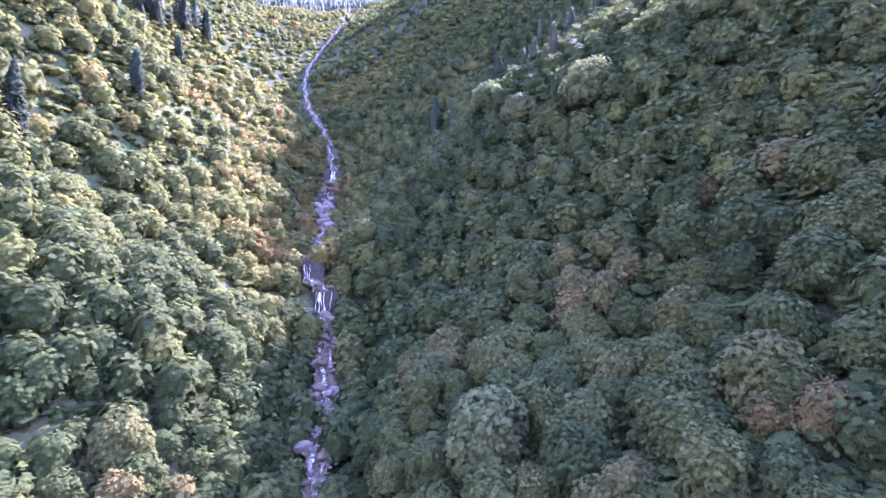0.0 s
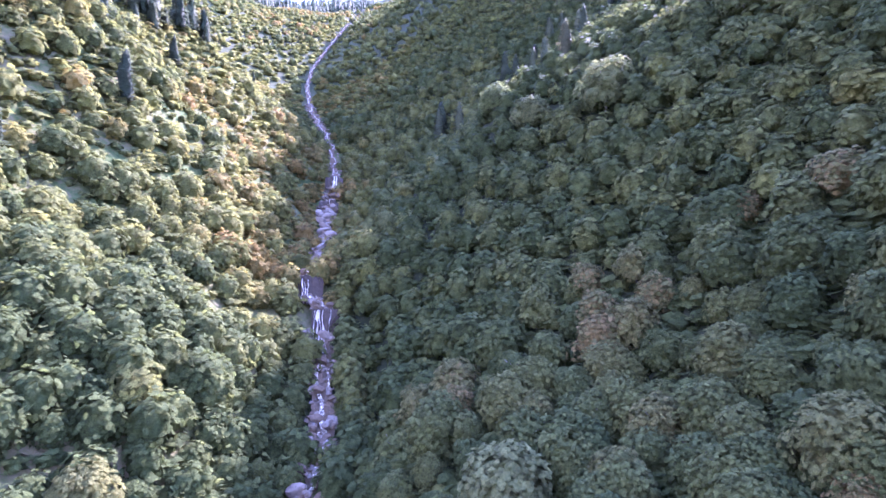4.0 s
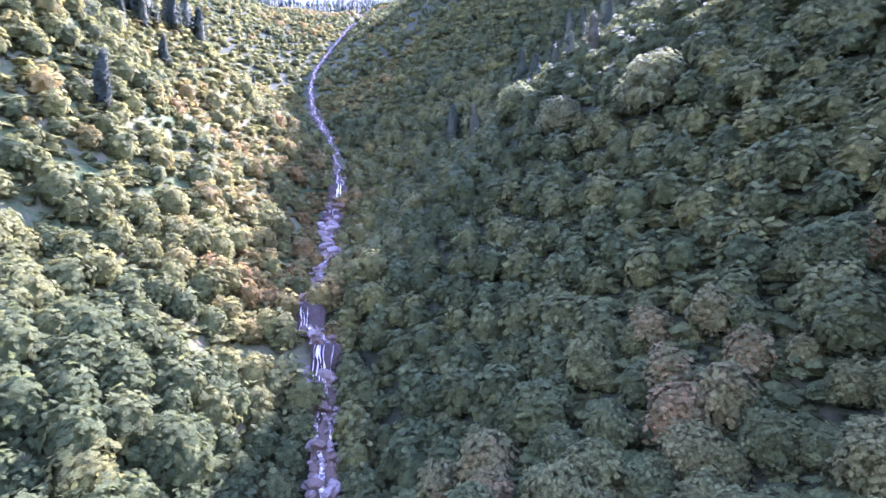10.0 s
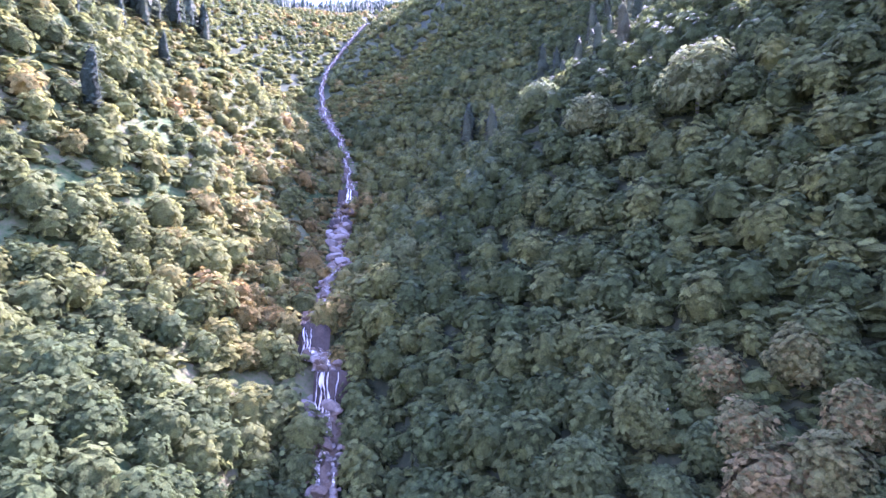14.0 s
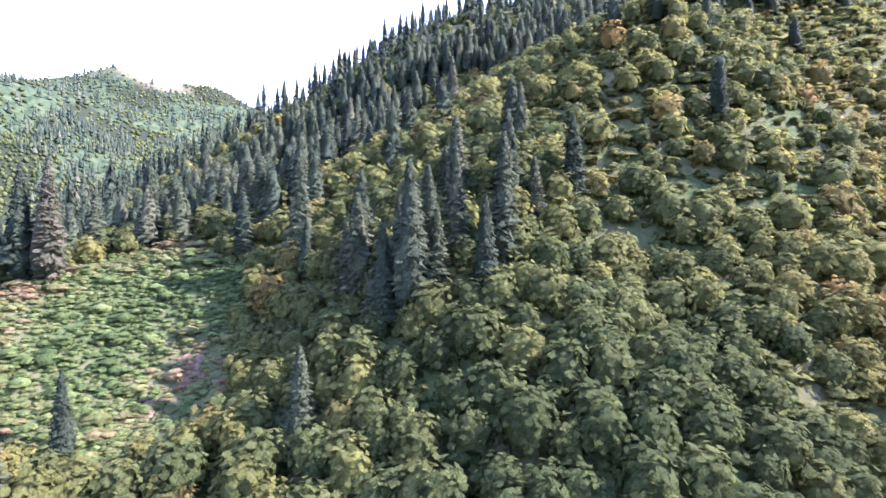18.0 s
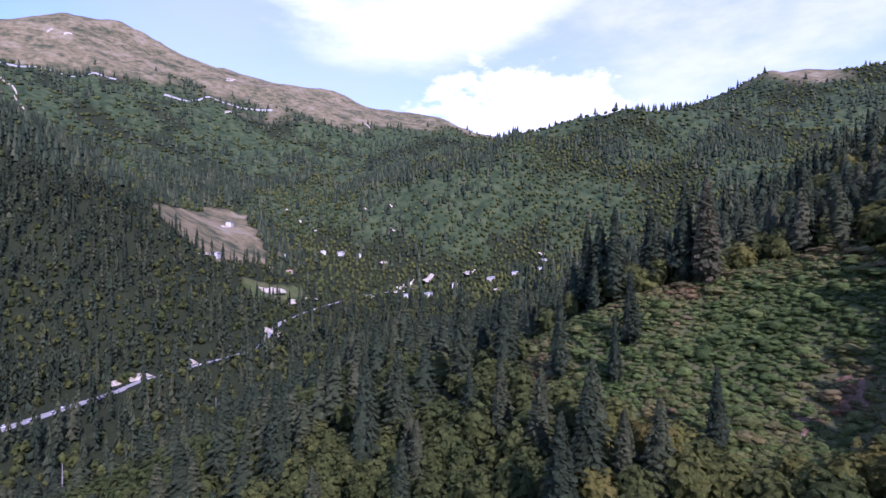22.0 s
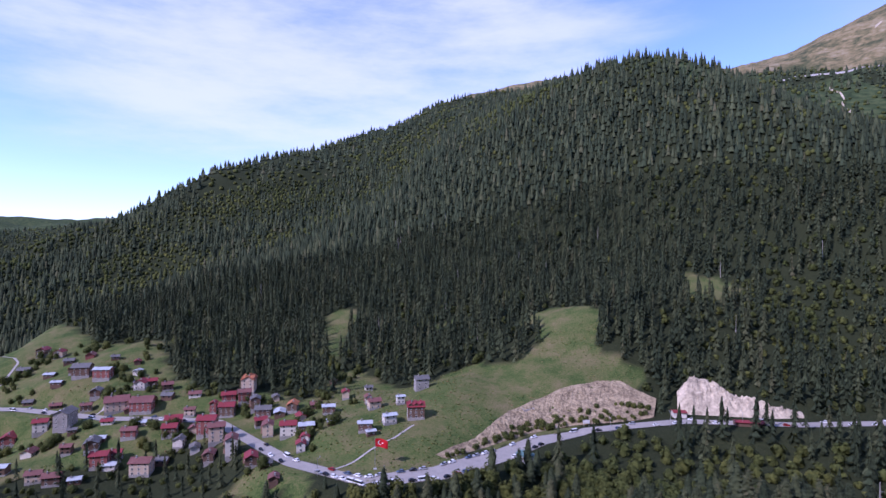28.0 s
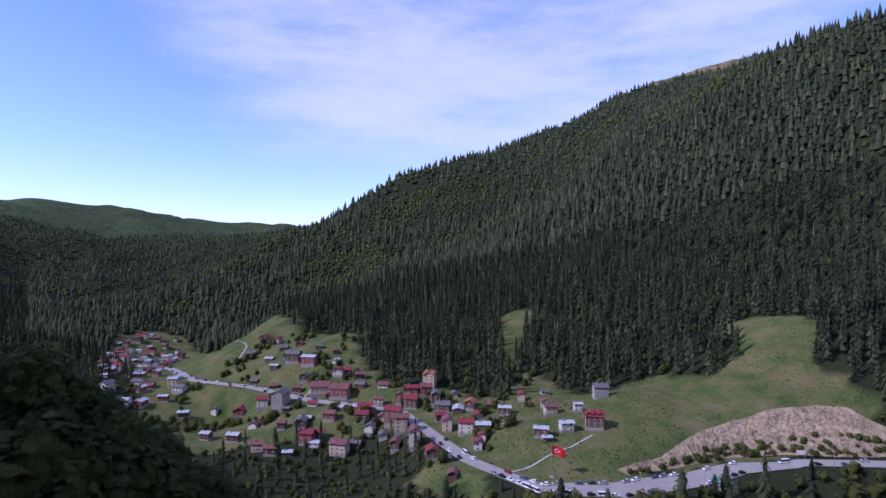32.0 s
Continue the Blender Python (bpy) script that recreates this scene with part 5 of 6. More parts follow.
def earth_scar(x, y, wide, long, seed):
    """A ragged patch of bare soil that follows the ground down the slope."""
    v, f, n, rows = [], [], 26, 7
    for j in range(rows + 1):
        for i in range(n):
            w = 2 * math.pi * i / n
            edge = 0.75 + 0.55 * noise.noise((math.cos(w) * 1.6, math.sin(w) * 1.6, seed)) + 0.2 * noise.noise((math.cos(w) * 5, math.sin(w) * 5, seed))
            px, py = x + long * edge * math.cos(w) * j / rows, y + wide * edge * math.sin(w) * j / rows
            v.append((px, py, float(height(px, py)) + (0.55 + 0.35 * noise.noise((px, py, 2.0))) * (1 - (j / rows) ** 3) - 0.1 * (j == rows)))
    f = [(j * n + i, (j + 1) * n + i, (j + 1) * n + (i + 1) % n, j * n + (i + 1) % n) for j in range(rows) for i in range(n)]
    me = bpy.data.meshes.new("earth_scar")
    me.from_pydata(v, [], f)
    me.materials.append(bare_soil)
    tagged(new("earth_scar", me), "bare brown earth scar on the ferny slope", "soil", kind="structure")


bare_soil = earth_material("bare brown soil", [(0.36, (0.085, 0.050, 0.026)), (0.48, (0.17, 0.105, 0.058)), (0.62, (0.26, 0.175, 0.105))], 0.9)
earth_scar(-117, 58, 3.4, 6.0, 1.0)
earth_scar(-112, 51, 1.8, 3.6, 5.0)


# ---- the village ----
ROOFS = {"re": (plain("red sheet roof", (0.21, 0.036, 0.040), 0.55, grain=0.8, spread=0.2), "red"), "br": (plain("weathered red-brown roof", (0.17, 0.075, 0.065), 0.7, grain=0.8), "red-brown"),
         "gr": (plain("grey shingle roof", (0.13, 0.125, 0.12), 0.8, grain=0.8), "grey"), "wh": (plain("pale metal roof", (0.40, 0.42, 0.43), 0.5, grain=0.6, spread=0.2), "pale metal"), "or": (plain("orange roof", (0.36, 0.13, 0.06), 0.6, grain=0.8), "orange")}
WALLS = {"wo": (plain("dark stained timber", (0.14, 0.085, 0.06), 0.75, grain=2), "dark timber"), "br": (plain("brick red plaster", (0.26, 0.09, 0.075), 0.8, grain=1.5), "brick-red"),
         "cr": (plain("cream plaster", (0.54, 0.42, 0.31), 0.8, grain=1.0, spread=0.12), "cream plaster"), "wh": (plain("white plaster", (0.62, 0.57, 0.50), 0.8, grain=1.0, spread=0.1), "white"), "st": (plain("grey stone wall", (0.30, 0.28, 0.26), 0.85, grain=2.5, spread=0.4), "grey stone")}
frame_paint = plain("white window frame", (0.62, 0.60, 0.57), 0.6, spread=0.1)
balcony_wood = plain("balcony boards", (0.20, 0.12, 0.075), 0.7, grain=3)
glass_mat, _, _, _g = material("dark window glass", 0.08)
_g.inputs["Base Color"].default_value = (0.02, 0.025, 0.03, 1)
_g.inputs["Specular IOR Level"].default_value = 0.6


def boxes(name, list_of_boxes, mat):
    """One mesh out of boxes (x0, x1, y0, y1, z0, z1)."""
    v, f = [], []
    for x0, x1, y0, y1, z0, z1 in list_of_boxes:
        n = len(v)
        v += [(x0, y0, z0), (x1, y0, z0), (x1, y1, z0), (x0, y1, z0), (x0, y0, z1), (x1, y0, z1), (x1, y1, z1), (x0, y1, z1)]
        f += [(n, n + 3, n + 2, n + 1), (n + 4, n + 5, n + 6, n + 7)] + [(n + i, n + (i + 1) % 4, n + 4 + (i + 1) % 4, n + 4 + i) for i in range(4)]
    me = bpy.data.meshes.new(name)
    me.from_pydata(v, [], f)
    me.materials.append(mat)
    return me


WINDOW = boxes("window", [(-0.62, -0.5, -0.02, 0.1, -0.72, 0.72), (0.5, 0.62, -0.02, 0.1, -0.72, 0.72), (-0.5, 0.5, -0.02, 0.1, 0.6, 0.72), (-0.5, 0.5, -0.02, 0.16, -0.72, -0.6), (-0.04, 0.04, -0.02, 0.08, -0.6, 0.6)], frame_paint)
PANE = boxes("pane", [(-0.5, 0.5, -0.02, 0.04, -0.6, 0.6)], glass_mat)
FAR_WINDOW = boxes("window", [(-0.6, 0.6, -0.02, 0.08, -0.7, 0.7)], glass_mat)
DOOR = boxes("door", [(-0.55, 0.55, -0.02, 0.08, 0, 2.05)], balcony_wood)


def gabled(name, w, d, h, rise, mat):
    """Walls with gable ends, the ridge along x, sunk two metres into the slope."""
    v = [(sx * w / 2, sy * d / 2, z) for z in (-2.5, h) for sx, sy in ((-1, -1), (1, -1), (1, 1), (-1, 1))] + [(-w / 2, 0, h + rise), (w / 2, 0, h + rise)]
    f = [(0, 1, 5, 4), (2, 3, 7, 6), (1, 2, 6, 9, 5), (3, 0, 4, 8, 7), (4, 5, 9, 8), (6, 7, 8, 9)]
    me = bpy.data.meshes.new(name)
    me.from_pydata(v, [], f)
    me.materials.append(mat)
    return me


def roof_mesh(w, d, h, rise, mat, over=0.7, thick=0.18):
    """A gable roof slab with eaves, bent at the ridge, its sheets stepped along the length."""
    v, f = [], []
    slope = rise / (d / 2)
    k = max(4, int(w / 1.1))
    for i in range(2 * k + 2):
        x = -w / 2 - over + (w + 2 * over) * ((i + 1) // 2) / (k + 1) if i < 2 * k + 1 else w / 2 + over
        lift = 0.05 if (i // 2) % 2 else 0.0
        for z in (0.03, 0.03 + thick + lift):
            v += [(x, -d / 2 - over, h - over * slope + z), (x, 0, h + rise + z), (x, d / 2 + over, h - over * slope + z)]
        if i:
            n = 6 * (i - 1)
            f += [(n + p, n + q, n + 6 + q, n + 6 + p) for p, q in ((1, 0), (2, 1), (3, 4), (4, 5), (0, 3), (5, 2))]
    n = len(v) - 6
    f += [(0, 1, 4, 3), (1, 2, 5, 4), (n + 1, n, n + 3, n + 4), (n + 2, n + 1, n + 4, n + 5)]
    me = bpy.data.meshes.new("roof")
    me.from_pydata(v, [], f)
    me.materials.append(mat)
    return me


COUNT_WORDS = ("", "one-storey", "two-storey", "three-storey", "four-storey")


def house(x, y, w, storeys, roof, wall, turn, gables=0, far=False):
    """A village house on a plinth: walls, gable roof, windows with panes, door, balconies and chimney."""
    r = random.Random(int(x * 31 + y * 17))
    w *= 0.84
    d, h = w * r.uniform(0.66, 0.82), 2.5 * storeys
    rise = d * (0.26 if roof != "wh" else 0.16)
    rm, rw = ROOFS[roof]
    wm, ww = WALLS[wall]
    z = float(height(x, y)) + 0.3
    home = tagged(new("house"), f"{COUNT_WORDS[storeys]} {ww} village house with {rw} roof", "house", "houses of the village")
    home.matrix_basis = pose(x, y, z, 0, 0, turn)
    part("wall", gabled("wall", w, d, h, rise, wm), None, home)
    part("roof", roof_mesh(w, d, h, rise, rm), None, home)
    if storeys > 1:
        part("plinth", boxes("plinth", [(-w / 2 - 0.12, w / 2 + 0.12, -d / 2 - 0.12, d / 2 + 0.12, -2.6, 0.9)], WALLS["st"][0]), None, home)
    for lvl in range(storeys):
        zz = 1.5 + 2.5 * lvl
        for sx, sy, span, count in ((0, -1, w, max(2, int(w / 2.8))), (0, 1, w, max(2, int(w / 3.2))), (1, 0, d, max(1, int(d / 3.6))), (-1, 0, d, max(1, int(d / 3.6)))):
            for i in range(count):
                u = (i + 0.5) / count * span - span / 2
                m = pose(u, sy * d / 2, zz, 0, 0, 0 if sy > 0 else 180) if sy else pose(sx * w / 2, u, zz, 0, 0, -90 * sx)
                if lvl == 0 and sy == -1 and i == count // 2:
                    ob = part("door", DOOR, None, home)
                    ob.matrix_basis = pose(u, -d / 2 - 0.12, 0.1, 0, 0, 180)
                    continue
                if far and not sy:
                    continue
                ob = part("window", FAR_WINDOW if far else WINDOW, None, home)
                ob.matrix_basis = m
                if not far:
                    part("pane", PANE, None, ob)
        if lvl and storeys > 1 and r.random() < 0.8:
            zb = 2.5 * lvl
            rails = [(-w / 2 + 0.3, w / 2 - 0.3, -d / 2 - 1.15, -d / 2, zb - 0.14, zb)]
            rails += [(-w / 2 + 0.3, w / 2 - 0.3, -d / 2 - 1.15, -d / 2 - 1.08, zb + 0.85, zb + 0.95)]
            n = int(w / 0.7)
            rails += [(-w / 2 + 0.3 + (w - 0.66) * i / n, -w / 2 + 0.36 + (w - 0.66) * i / n, -d / 2 - 1.14, -d / 2 - 1.09, zb, zb + 0.85) for i in range(n + 1)]
            part("balcony", boxes("balcony", rails, balcony_wood), None, home)
    for g in range(gables):
        gx = (g + 0.5) / gables * w - w / 2
        for s in (-1, 1):
            gm = part("dormer", gabled("dormer", 2.4, 2.2, 1.3, 0.9, wm), None, home)
            gm.matrix_basis = pose(gx, s * d * 0.3, h - 0.2, 0, 0, 90)
            gr = part("dormer_roof", roof_mesh(2.6, 2.4, 1.3, 0.9, rm, 0.3, 0.1), None, home)
            gr.matrix_basis = pose(gx, s * d * 0.3, h - 0.15, 0, 0, 90)
    part("chimney", boxes("chimney", [(w * 0.22, w * 0.22 + 0.7, 0.3, 1.0, h, h + rise + 0.9), (w * 0.22 - 0.08, w * 0.22 + 0.78, 0.22, 1.08, h + rise + 0.9, h + rise + 1.05)], WALLS["st"][0]), None, home)
    return home


HOUSES_AT_THE_STREET = [(249, -245, 10, 2, "re", "wo"), (256, -256, 12, 2, "re", "br"), (225, -250, 13, 4, "re", "br"), (212, -242, 11, 4, "br", "cr"), (189, -225, 11, 4, "br", "wh"), (235, -283, 12, 3, "re", "wo"), (247, -284, 7, 3, "re", "br"), (229, -294, 10, 3, "br", "br"), (235, -308, 14, 4, "or", "cr"), (242, -294, 11, 2, "re", "br"), (216, -288, 10, 3, "gr", "wo"), (205, -281, 12, 2, "gr", "wo")]
HOUSES_UP_THE_STREET = [(193, -282, 11, 1, "wh", "wo"), (186, -287, 10, 2, "or", "wo"), (186, -257, 11, 3, "br", "cr"), (169, -253, 11, 3, "re", "wh"), (154, -248, 10, 2, "wh", "wo"), (149, -238, 7, 2, "re", "wh"), (148, -231, 7, 2, "re", "wh"), (165, -209, 10, 2, "re", "wo"), (154, -206, 7, 1, "gr", "wo"), (207, -229, 9, 2, "br", "wo")]
HOUSES_ON_THE_MEADOW = [(154, -277, 9, 2, "wh", "wo"), (141, -254, 6, 1, "wh", "wo"), (116, -248, 9, 2, "wh", "wo"), (111, -244, 6, 1, "wh", "wo"), (133, -292, 6, 2, "br", "wh"), (124, -281, 9, 2, "br", "cr"), (106, -261, 9, 2, "wh", "wh"), (93, -272, 12, 3, "re", "wo"), (109, -289, 6, 2, "wh", "wh"), (105, -322, 11, 3, "gr", "st")]
HOUSES_ON_THE_HILL = [(482, -347, 13, 2, "re", "wo"), (461, -346, 12, 2, "re", "cr"), (429, -328, 9, 1, "gr", "wo"), (470, -320, 11, 1, "gr", "wo"), (426, -308, 9, 1, "wh", "wo"), (399, -292, 9, 1, "wh", "wo"), (387, -304, 15, 3, "gr", "wo"), (367, -305, 15, 3, "wh", "br"), (383, -332, 7, 1, "gr", "wo"), (352, -285, 10, 2, "gr", "wo"), (347, -319, 8, 1, "wh", "wh"), (324, -299, 12, 2, "re", "wh"), (321, -306, 9, 2, "re", "wo"), (321, -274, 18, 3, "br", "cr"), (300, -276, 17, 3, "br", "br"), (347, -272, 8, 2, "br", "wo")]
HOUSES_BELOW_THE_ROAD = [(331, -242, 15, 4, "gr", "st"), (351, -241, 10, 3, "re", "wh"), (303, -249, 8, 1, "re", "wh"), (272, -236, 10, 2, "br", "br"), (291, -231, 10, 1, "wh", "wo"), (287, -223, 12, 2, "gr", "wo"), (268, -211, 11, 3, "re", "br"), (265, -219, 8, 2, "re", "wo"), (262, -212, 9, 1, "wh", "wh"), (242, -215, 13, 3, "br", "cr"), (290, -189, 9, 2, "br", "cr"), (277, -189, 10, 2, "br", "wo"), (267, -194, 7, 1, "wh", "wo"), (382, -243, 14, 2, "re", "br"), (318, -236, 6, 1, "gr", "wo")]

turns = random.Random(4)
for group in (HOUSES_AT_THE_STREET, HOUSES_UP_THE_STREET, HOUSES_ON_THE_MEADOW, HOUSES_ON_THE_HILL, HOUSES_BELOW_THE_ROAD):
    for x, y, w, storeys, roof, wall in group:
        house(x, y, w, storeys, roof, wall, turns.choice((28, 30, 118, 35)) + turns.uniform(-9, 9), 3 if (roof == "or" and storeys == 4) or (x, y) == (93, -272) else 0)
# the crowded lower end of the village, far down the valley
FAR_ENDS = [(445, -195), (470, -250), (530, -277), (640, -330), (760, -420), (860, -475), (910, -455), (910, -400), (690, -275), (560, -215), (500, -190)]
placed = []
while len(placed) < 104:
    x, y = turns.uniform(440, 915), turns.uniform(-480, -185)
    if not inside(np.array(x), np.array(y), FAR_ENDS) or any(math.hypot(x - a, y - b) < 10.5 for a, b in placed):
        continue
    if along(np.array(x), np.array(y), ROAD_LINE)[0] < 10:
        continue
    placed.append((x, y))
    house(x, y, turns.uniform(8, 13), turns.choice((1, 1, 2, 2, 3)), turns.choice(("re", "br", "gr", "wh", "wh", "or")), turns.choice(("wo", "cr", "wh", "br")), turns.choice((30, 120)) + turns.uniform(-12, 12), 0, True)

# small houses, barns and sheds between the larger ones
taken = [(h[0], h[1]) for g in (HOUSES_AT_THE_STREET, HOUSES_UP_THE_STREET, HOUSES_ON_THE_MEADOW, HOUSES_ON_THE_HILL, HOUSES_BELOW_THE_ROAD) for h in g]
CORE = [(140, -245), (160, -290), (235, -312), (300, -300), (330, -250), (260, -205), (200, -212)]
count = 0
while count < 30:
    x, y = turns.uniform(140, 440), turns.uniform(-340, -185)
    inner = bool(inside(np.array(x), np.array(y), CORE))
    if not inner and (turns.random() > 0.3 or meadow(np.array(x), np.array(y)) < 0.5):
        continue
    if any(math.hypot(x - a, y - b) < (10.5 if inner else 16) for a, b in taken) or along(np.array(x), np.array(y), ROAD_LINE)[0] < 8.5:
        continue
    taken.append((x, y))
    count += 1
    house(x, y, turns.uniform(6, 10), turns.choice((1, 1, 2)), turns.choice(("re", "br", "br", "gr", "wh", "gr")), turns.choice(("wo", "wo", "cr", "br", "wh")), turns.choice((30, 120)) + turns.uniform(-15, 15), 0, True)

# ---- cars, flag, roadside ----
tyre = plain("tyre rubber", (0.02, 0.02, 0.02), 0.9)
chrome = plain("grey wheel rim", (0.45, 0.45, 0.46), 0.35, 0.8)
lamp_glass = plain("headlight glass", (0.7, 0.7, 0.68), 0.15)
CAR_PAINT = [("white", plain("white car paint", (0.75, 0.75, 0.75), 0.25, spread=0.04)), ("silver", plain("silver car paint", (0.42, 0.43, 0.45), 0.3, 0.4, spread=0.05)), ("black", plain("black car paint", (0.02, 0.02, 0.024), 0.2, spread=0.1)), ("dark red", plain("dark red car paint", (0.25, 0.02, 0.02), 0.25, spread=0.05)), ("blue-grey", plain("blue-grey car paint", (0.08, 0.11, 0.16), 0.25, spread=0.05))]


def loft(name, rings, mat):
    """A closed hull through rings of (x, half width, z low, z high)."""
    v, f = [], []
    for x, hw, z0, z1 in rings:
        v += [(x, -hw, z0), (x, hw, z0), (x, hw * 1.02, (z0 + z1) / 2), (x, hw * 0.9, z1), (x, -hw * 0.9, z1), (x, -hw * 1.02, (z0 + z1) / 2)]
    n = len(rings)
    for i in range(n - 1):
        for j in range(6):
            a, b = i * 6 + j, i * 6 + (j + 1) % 6
            f.append((a, b, b + 6, a + 6))
    f += [tuple(range(5, -1, -1)), tuple(range(6 * n - 6, 6 * n))]
    me = bpy.data.meshes.new(name)
    me.from_pydata(v, [], f)
    me.materials.append(mat)
    return me


def disc(name, radius, half, mat, sides=14):
    v, f = [], []
    tube(v, f, (0, -half, 0), (0, half, 0), radius, radius, sides)
    f += [tuple(range(sides - 1, -1, -1)), tuple(range(sides, 2 * sides))]
    me = bpy.data.meshes.new(name)
    me.from_pydata([tuple(p) for p in v], [], f)
    me.materials.append(mat)
    return me


TYRE, RIM = disc("tyre", 0.32, 0.11, tyre), disc("rim", 0.19, 0.115, chrome)
LAMP = boxes("headlight", [(-0.03, 0.03, -0.17, 0.17, -0.07, 0.07)], lamp_glass)


def car(word, paint, van=False):
    """A parked car or minibus: body, cabin glass, roof, lights and wheels."""
    kind = "minibus" if van else "car"
    c = tagged(new(kind), f"{word} {'minibus' if van else 'car'} parked on the asphalt by the road", kind, "vehicles along the road")
    k = 1.45 if van else 1.0
    L = 2.1 * (1.35 if van else 1.0)
    part("body", loft("body", [(-L, 0.72, 0.42, 0.72), (-L + 0.12, 0.84, 0.3, 0.9), (-1.3, 0.87, 0.25, 0.95), (0, 0.88, 0.25, 0.95), (1.1, 0.87, 0.25, 0.92), (L - 0.25, 0.82, 0.3, 0.78), (L, 0.68, 0.4, 0.62)], paint), None, c)
    if van:
        g0, g1, top = [(-L + 0.1, 0.84, 0.9, 1.0), (-L + 0.15, 0.8, 0.9, 1.95), (1.3, 0.8, 0.9, 1.95), (2.2, 0.8, 0.9, 1.0)], (-L + 0.12, 1.5), 2.0
    else:
        g0, g1, top = [(-1.85, 0.78, 0.88, 0.95), (-1.3, 0.72, 0.88, 1.4), (0.15, 0.72, 0.88, 1.42), (1.05, 0.78, 0.88, 0.95)], (-1.35, 0.25), 1.44
    part("cabin_glass", loft("cabin_glass", g0, glass_mat), None, c)
    part("roof", boxes("roof", [(g1[0], g1[1], -0.68, 0.68, top - 0.05, top + 0.03)] + [(px - 0.05, px + 0.05, s * 0.74 - 0.03, s * 0.74 + 0.03, 0.9, top - 0.03) for px in (g1[0] + 0.2, (g1[0] + g1[1]) / 2) for s in (-1, 1)], paint), None, c)
    for sx in (-1, 1):
        for sy in (-1, 1):
            w = part("wheel", TYRE, None, c)
            w.matrix_basis = pose(sx * L * 0.62, sy * 0.78, 0.32)
            part("rim", RIM, None, w)
    for sy in (-0.55, 0.55):
        part("headlight", LAMP, None, c).matrix_basis = pose(L - 0.06, sy, 0.62)
    return c


models = [car(w, p) for w, p in CAR_PAINT]
van_model = car("white", CAR_PAINT[0][1], True)
used = set()


def park(model, x, y, z, heading):
    m = pose(x, y, z, 0, 0, math.degrees(heading))
    if model.name not in used:
        used.add(model.name)
        model.matrix_basis = m
    else:
        copy_thing(model, m)


start = sum((Vector(b).xy - Vector(a).xy).length for a, b in zip(ROAD_LINE[:8], ROAD_LINE[1:9]))
cr = random.Random(9)
slots = []
for i in range(26):
    slots.append((start + 62 + i * 5.4, 1))
    slots.append((start + 58 + i * 5.6, -1))
for i in range(20):
    slots.append((start - 5 + i * 7.0, -1 if i % 2 else 1))
for i in range(24):
    slots.append((start + 225 + i * 13, -1 if i % 3 else 1))
for i in range(44):
    slots.append((40 + i * 8.5, -1 if i % 2 else 1))
seen_slots = []
for s, side in slots:
    if cr.random() < 0.2:
        continue
    s += cr.uniform(-0.6, 0.6)
    p, h = point_on(ROAD_LINE, s)
    lo, hi = carriageway(s, p)
    off = (hi - 1.6) if side > 0 else -(lo - 1.3)
    x, y = p.x - math.sin(h) * off, p.y + math.cos(h) * off
    if any(math.hypot(x - a, y - b) < 5.0 for a, b in seen_slots):
        continue
    seen_slots.append((x, y))
    m = van_model if cr.random() < 0.06 else cr.choices(models, (5, 2, 3, 1, 1))[0]
    park(m, x, y, p.z + 0.06, h + (math.pi if side > 0 else 0) + cr.uniform(-0.05, 0.05))

steel = plain("galvanised steel", (0.45, 0.46, 0.47), 0.4, 0.7)
flag_red = plain("red flag cloth", (0.55, 0.015, 0.02), 0.7, spread=0.08)
flag_white = plain("white flag cloth", (0.8, 0.8, 0.8), 0.7, spread=0.05)


def flag_wave(u, w):
    """A point on the cloth hanging from the top of the pole; u, w from 0 to 1."""
    return (0.1 + 6.4 * u, 0.7 * math.sin(u * 5.0 + w) * u, 15.6 - 4.2 * w - 1.6 * u * u)


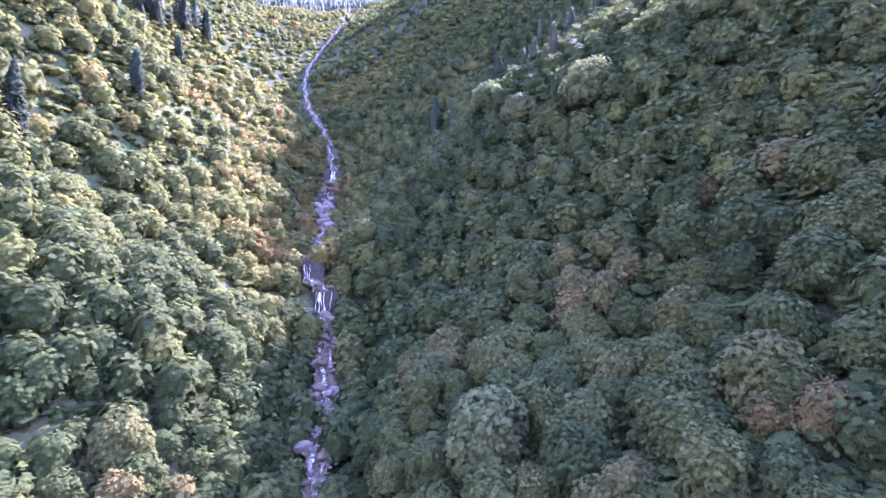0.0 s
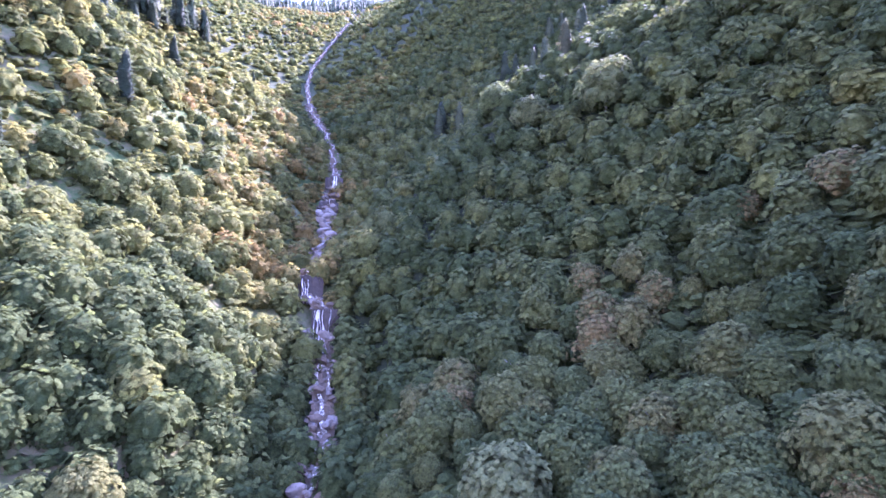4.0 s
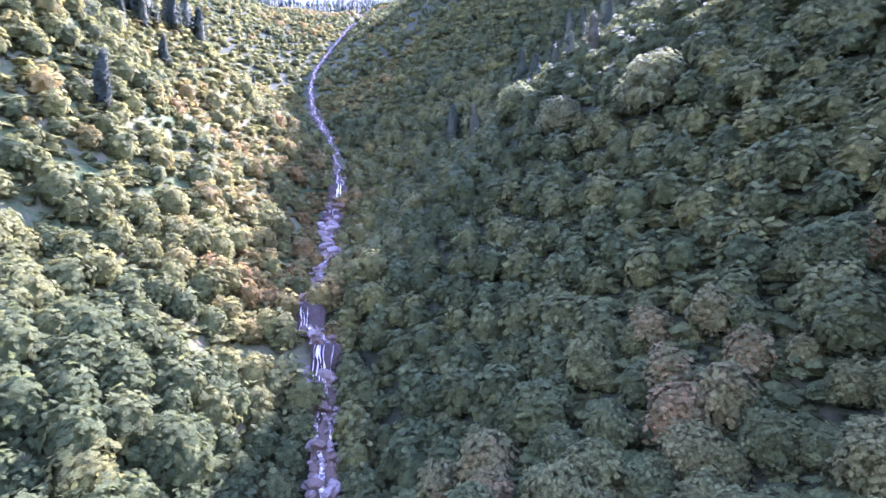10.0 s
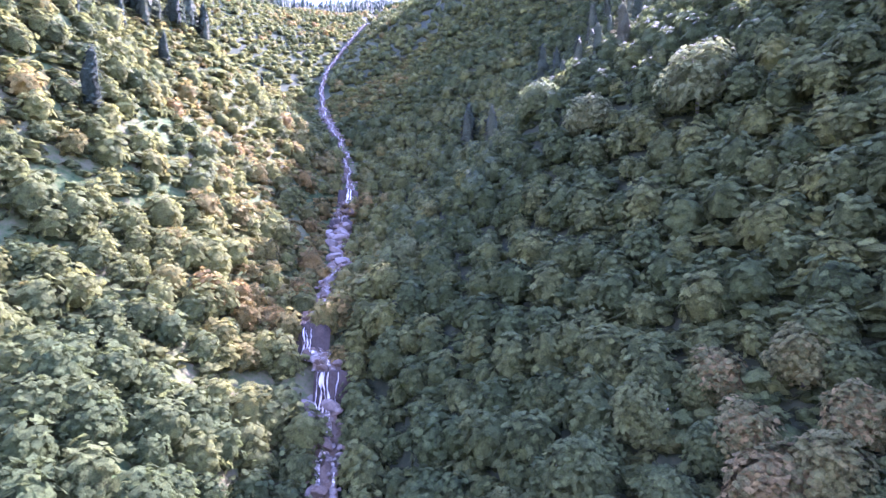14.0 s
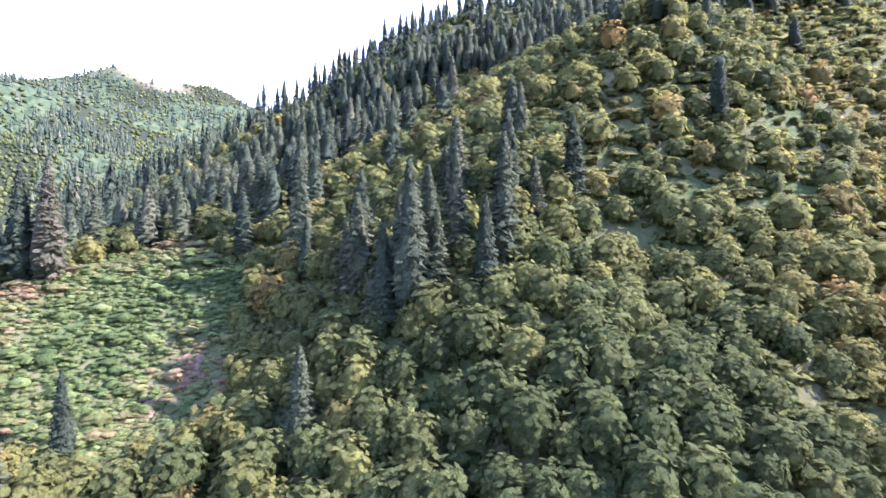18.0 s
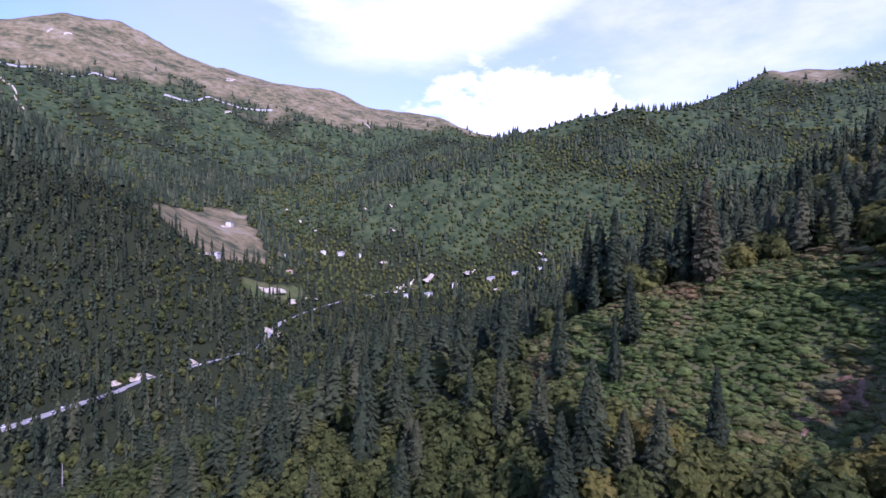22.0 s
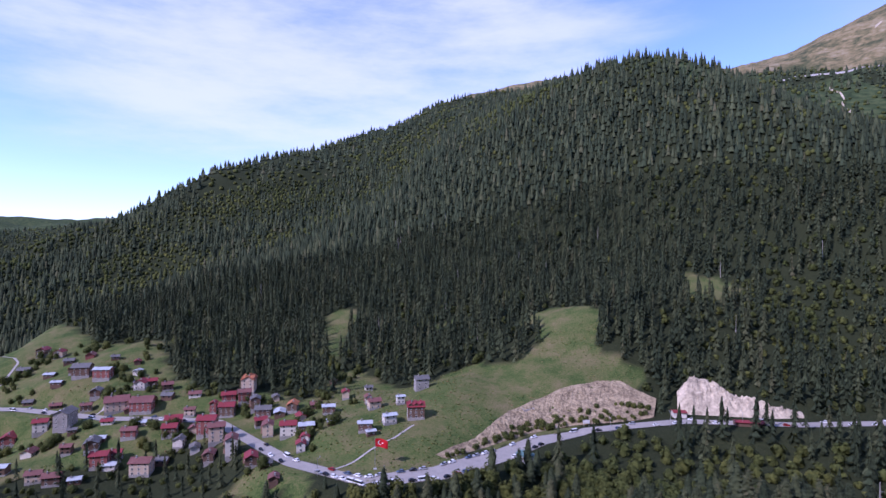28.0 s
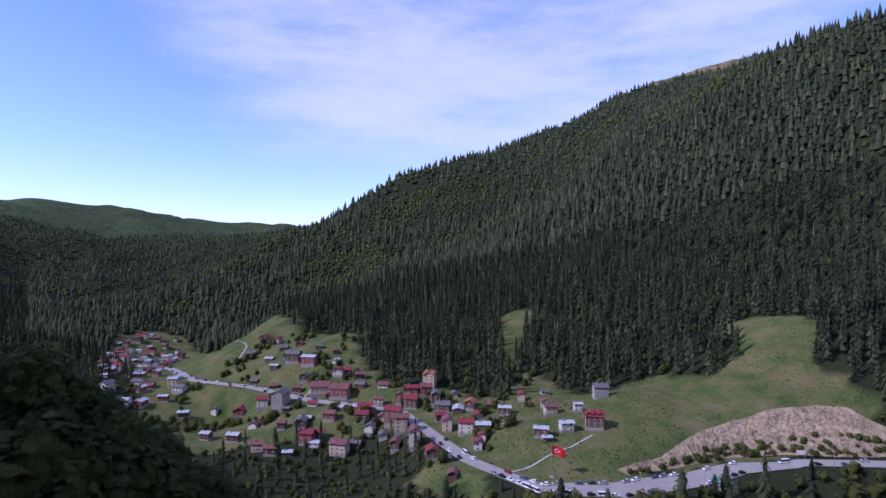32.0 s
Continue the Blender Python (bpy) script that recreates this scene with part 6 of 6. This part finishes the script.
def flag():
    x, y = 96, -214
    f = tagged(new("flagpole"), "tall steel flagpole with a red flag with white crescent and star", "flag")
    f.matrix_basis = pose(x, y, float(height(x, y)), 0, 0, 205)
    v, fs = [], []
    tube(v, fs, (0, 0, -0.5), (0, 0, 16.2), 0.14, 0.07, 10)
    tube(v, fs, (0, 0, 16.2), (0, 0, 16.35), 0.14, 0.14, 10)
    part("pole", mesh_of("pole", template([tuple(p) for p in v], fs)), steel, f)
    part("base", boxes("base", [(-0.9, 0.9, -0.9, 0.9, -0.6, 0.35)], concrete), None, f)
    v = [flag_wave(i / 16, j / 8) for i in range(17) for j in range(9)]
    v += [(a, b + 0.03, c) for a, b, c in v]
    fs = [(i * 9 + j, i * 9 + j + 1, i * 9 + j + 10, i * 9 + j + 9) for i in range(16) for j in range(8)]
    fs += [tuple(153 + k for k in reversed(q)) for q in fs]
    cloth = part("cloth", mesh_of("cloth", template(v, fs)), flag_red, f, "red flag cloth blowing in the wind")
    for side in (-0.06, 0.09):
        n, v = 20, []
        for i in range(n + 1):
            a = 0.7 + (2 * math.pi - 1.4) * i / n
            for rr, ox in ((0.24, 0.0), (0.19, 0.05)):
                p = flag_wave(0.36 + (ox + rr * math.cos(a)) * 0.66, 0.5 + rr * math.sin(a))
                v.append((p[0], p[1] + side, p[2]))
        part("crescent", mesh_of("crescent", template(v, [(2 * i, 2 * i + 1, 2 * i + 3, 2 * i + 2) for i in range(n)])), flag_white, cloth, "white crescent")
        v = []
        for i in range(10):
            rr = 0.12 if i % 2 == 0 else 0.05
            a = math.pi + i * math.pi / 5
            p = flag_wave(0.58 + rr * math.cos(a) * 0.66, 0.5 + rr * math.sin(a))
            v.append((p[0], p[1] + side, p[2]))
        part("star", mesh_of("star", template(v, [tuple(range(10))])), flag_white, cloth, "white star")


flag()


def street_lamp(s, side):
    p, h = point_on(ROAD_LINE, s)
    lo, hi = carriageway(s, p)
    off = hi + 0.8 if side > 0 else -lo - 0.8
    lamp = tagged(new("street_lamp"), "tall grey steel street lamp beside the valley road", "street lamp", "street lamps")
    lamp.matrix_basis = pose(p.x - math.sin(h) * off, p.y + math.cos(h) * off, p.z - 0.2, 0, 0, math.degrees(h) + (-90 if side > 0 else 90))
    v, fs = [], []
    tube(v, fs, (0, 0, -0.3), (0, 0, 8.5), 0.11, 0.06, 8)
    part("pole", mesh_of("pole", template([tuple(q) for q in v], fs)), steel, lamp)
    v, fs = [], []
    tube(v, fs, (0, 0, 8.4), (1.8, 0, 8.9), 0.05, 0.04, 6)
    part("arm", mesh_of("arm", template([tuple(q) for q in v], fs)), steel, lamp)
    part("lantern", boxes("lantern", [(1.6, 2.3, -0.16, 0.16, 8.82, 8.98)], steel), None, lamp)


for s in (60, 95, 130, 165, 205, 245, 285, 330):
    street_lamp(start + s, -1)

sign = tagged(new("billboard"), "white blank roadside billboard on two posts", "sign")
sign.matrix_basis = pose(-8, -305, float(height(-8, -305)) + 0.2, 0, 0, 20)
part("panel", boxes("panel", [(-2.2, 2.2, -0.06, 0.06, 2.0, 4.2)], frame_paint), None, sign)
for px in (-1.6, 1.6):
    part("post", boxes("post", [(px - 0.08, px + 0.08, 0.07, 0.22, -0.8, 4.0)], steel), None, sign)

teal = plain("faded green sheet roof", (0.12, 0.22, 0.21), 0.5, grain=0.8)


def shed(name, x, y, w, d, h, turn, roof_mat, wall_mat, label, z=None):
    """A low hut with a shallow roof on posts and a closed back."""
    b = tagged(new(name), label, "hut")
    b.matrix_basis = pose(x, y, (float(height(x, y)) if z is None else z) + 0.1, 0, 0, turn)
    part("wall", boxes("wall", [(-w / 2, w / 2, -d / 2, d / 2 - 0.3, -2, h)], wall_mat), None, b)
    part("roof", roof_mesh(w, d, h, 0.7, roof_mat, 0.5), None, b)
    for i in range(3):
        u = (i + 0.5) / 3 * w - w / 2
        ob = part("window", WINDOW, None, b)
        ob.matrix_basis = pose(u, -d / 2, 1.4, 0, 0, 180)
        part("pane", PANE, None, ob)


shed("roadside_hut", 22, -246, 10, 7, 3.0, -40, teal, WALLS["st"][0], "roadside hut with a faded green sheet roof", -97.0)
shed("tea_house", -66, -336, 8, 6, 3.2, 10, ROOFS["re"][0], WALLS["wh"][0], "white roadside tea house with a red roof", -93.0)
shed("roadside_stall", -104, -325, 16, 5, 2.6, 4, ROOFS["re"][0], WALLS["wo"][0], "long roadside stall under a red sheet roof", -92.5)
shed("farmhouse", -590, -560, 18, 9, 4.0, 30, ROOFS["re"][0], WALLS["cr"][0], "far farmhouse with a red roof below the pasture")
shed("farmhouse", -620, -610, 14, 8, 3.5, 60, ROOFS["wh"][0], WALLS["wh"][0], "far farmhouse with a pale metal roof on the pasture")
shed("farmhouse", -650, -690, 10, 8, 3.5, 20, ROOFS["wh"][0], WALLS["wh"][0], "far white farmhouse on the brown pasture")
for x, y in ((-721, -616), (-744, -596), (-762, -571), (-446, -541), (-608, -720), (-845, -262), (-800, -330), (-770, -380), (-720, -400), (-690, -420), (-880, -270), (-830, -300)):
    shed("farmhouse", x, y, 13, 9, 5.5, x % 40, ROOFS["wh"][0], WALLS["wh"][0], "far white house with a pale roof in the upper valley")

# a ruined stone outline on the meadow
ruin = tagged(new("wall_ruin"), "low pale stone foundation walls on the meadow", "ruin")
ruin.matrix_basis = pose(29, -310, float(height(29, -310)), 0, 0, 35)
for k, (a, b, c, d) in enumerate(((-4, 4, -2.5, -2.1), (-4, 4, 2.1, 2.5), (-4, -3.6, -2.1, 2.1), (3.6, 4, -2.1, 2.1))):
    part("wall", boxes("wall", [(a, b, c, d, -1.0, 0.6 + 0.1 * k)], gravel), None, ruin)
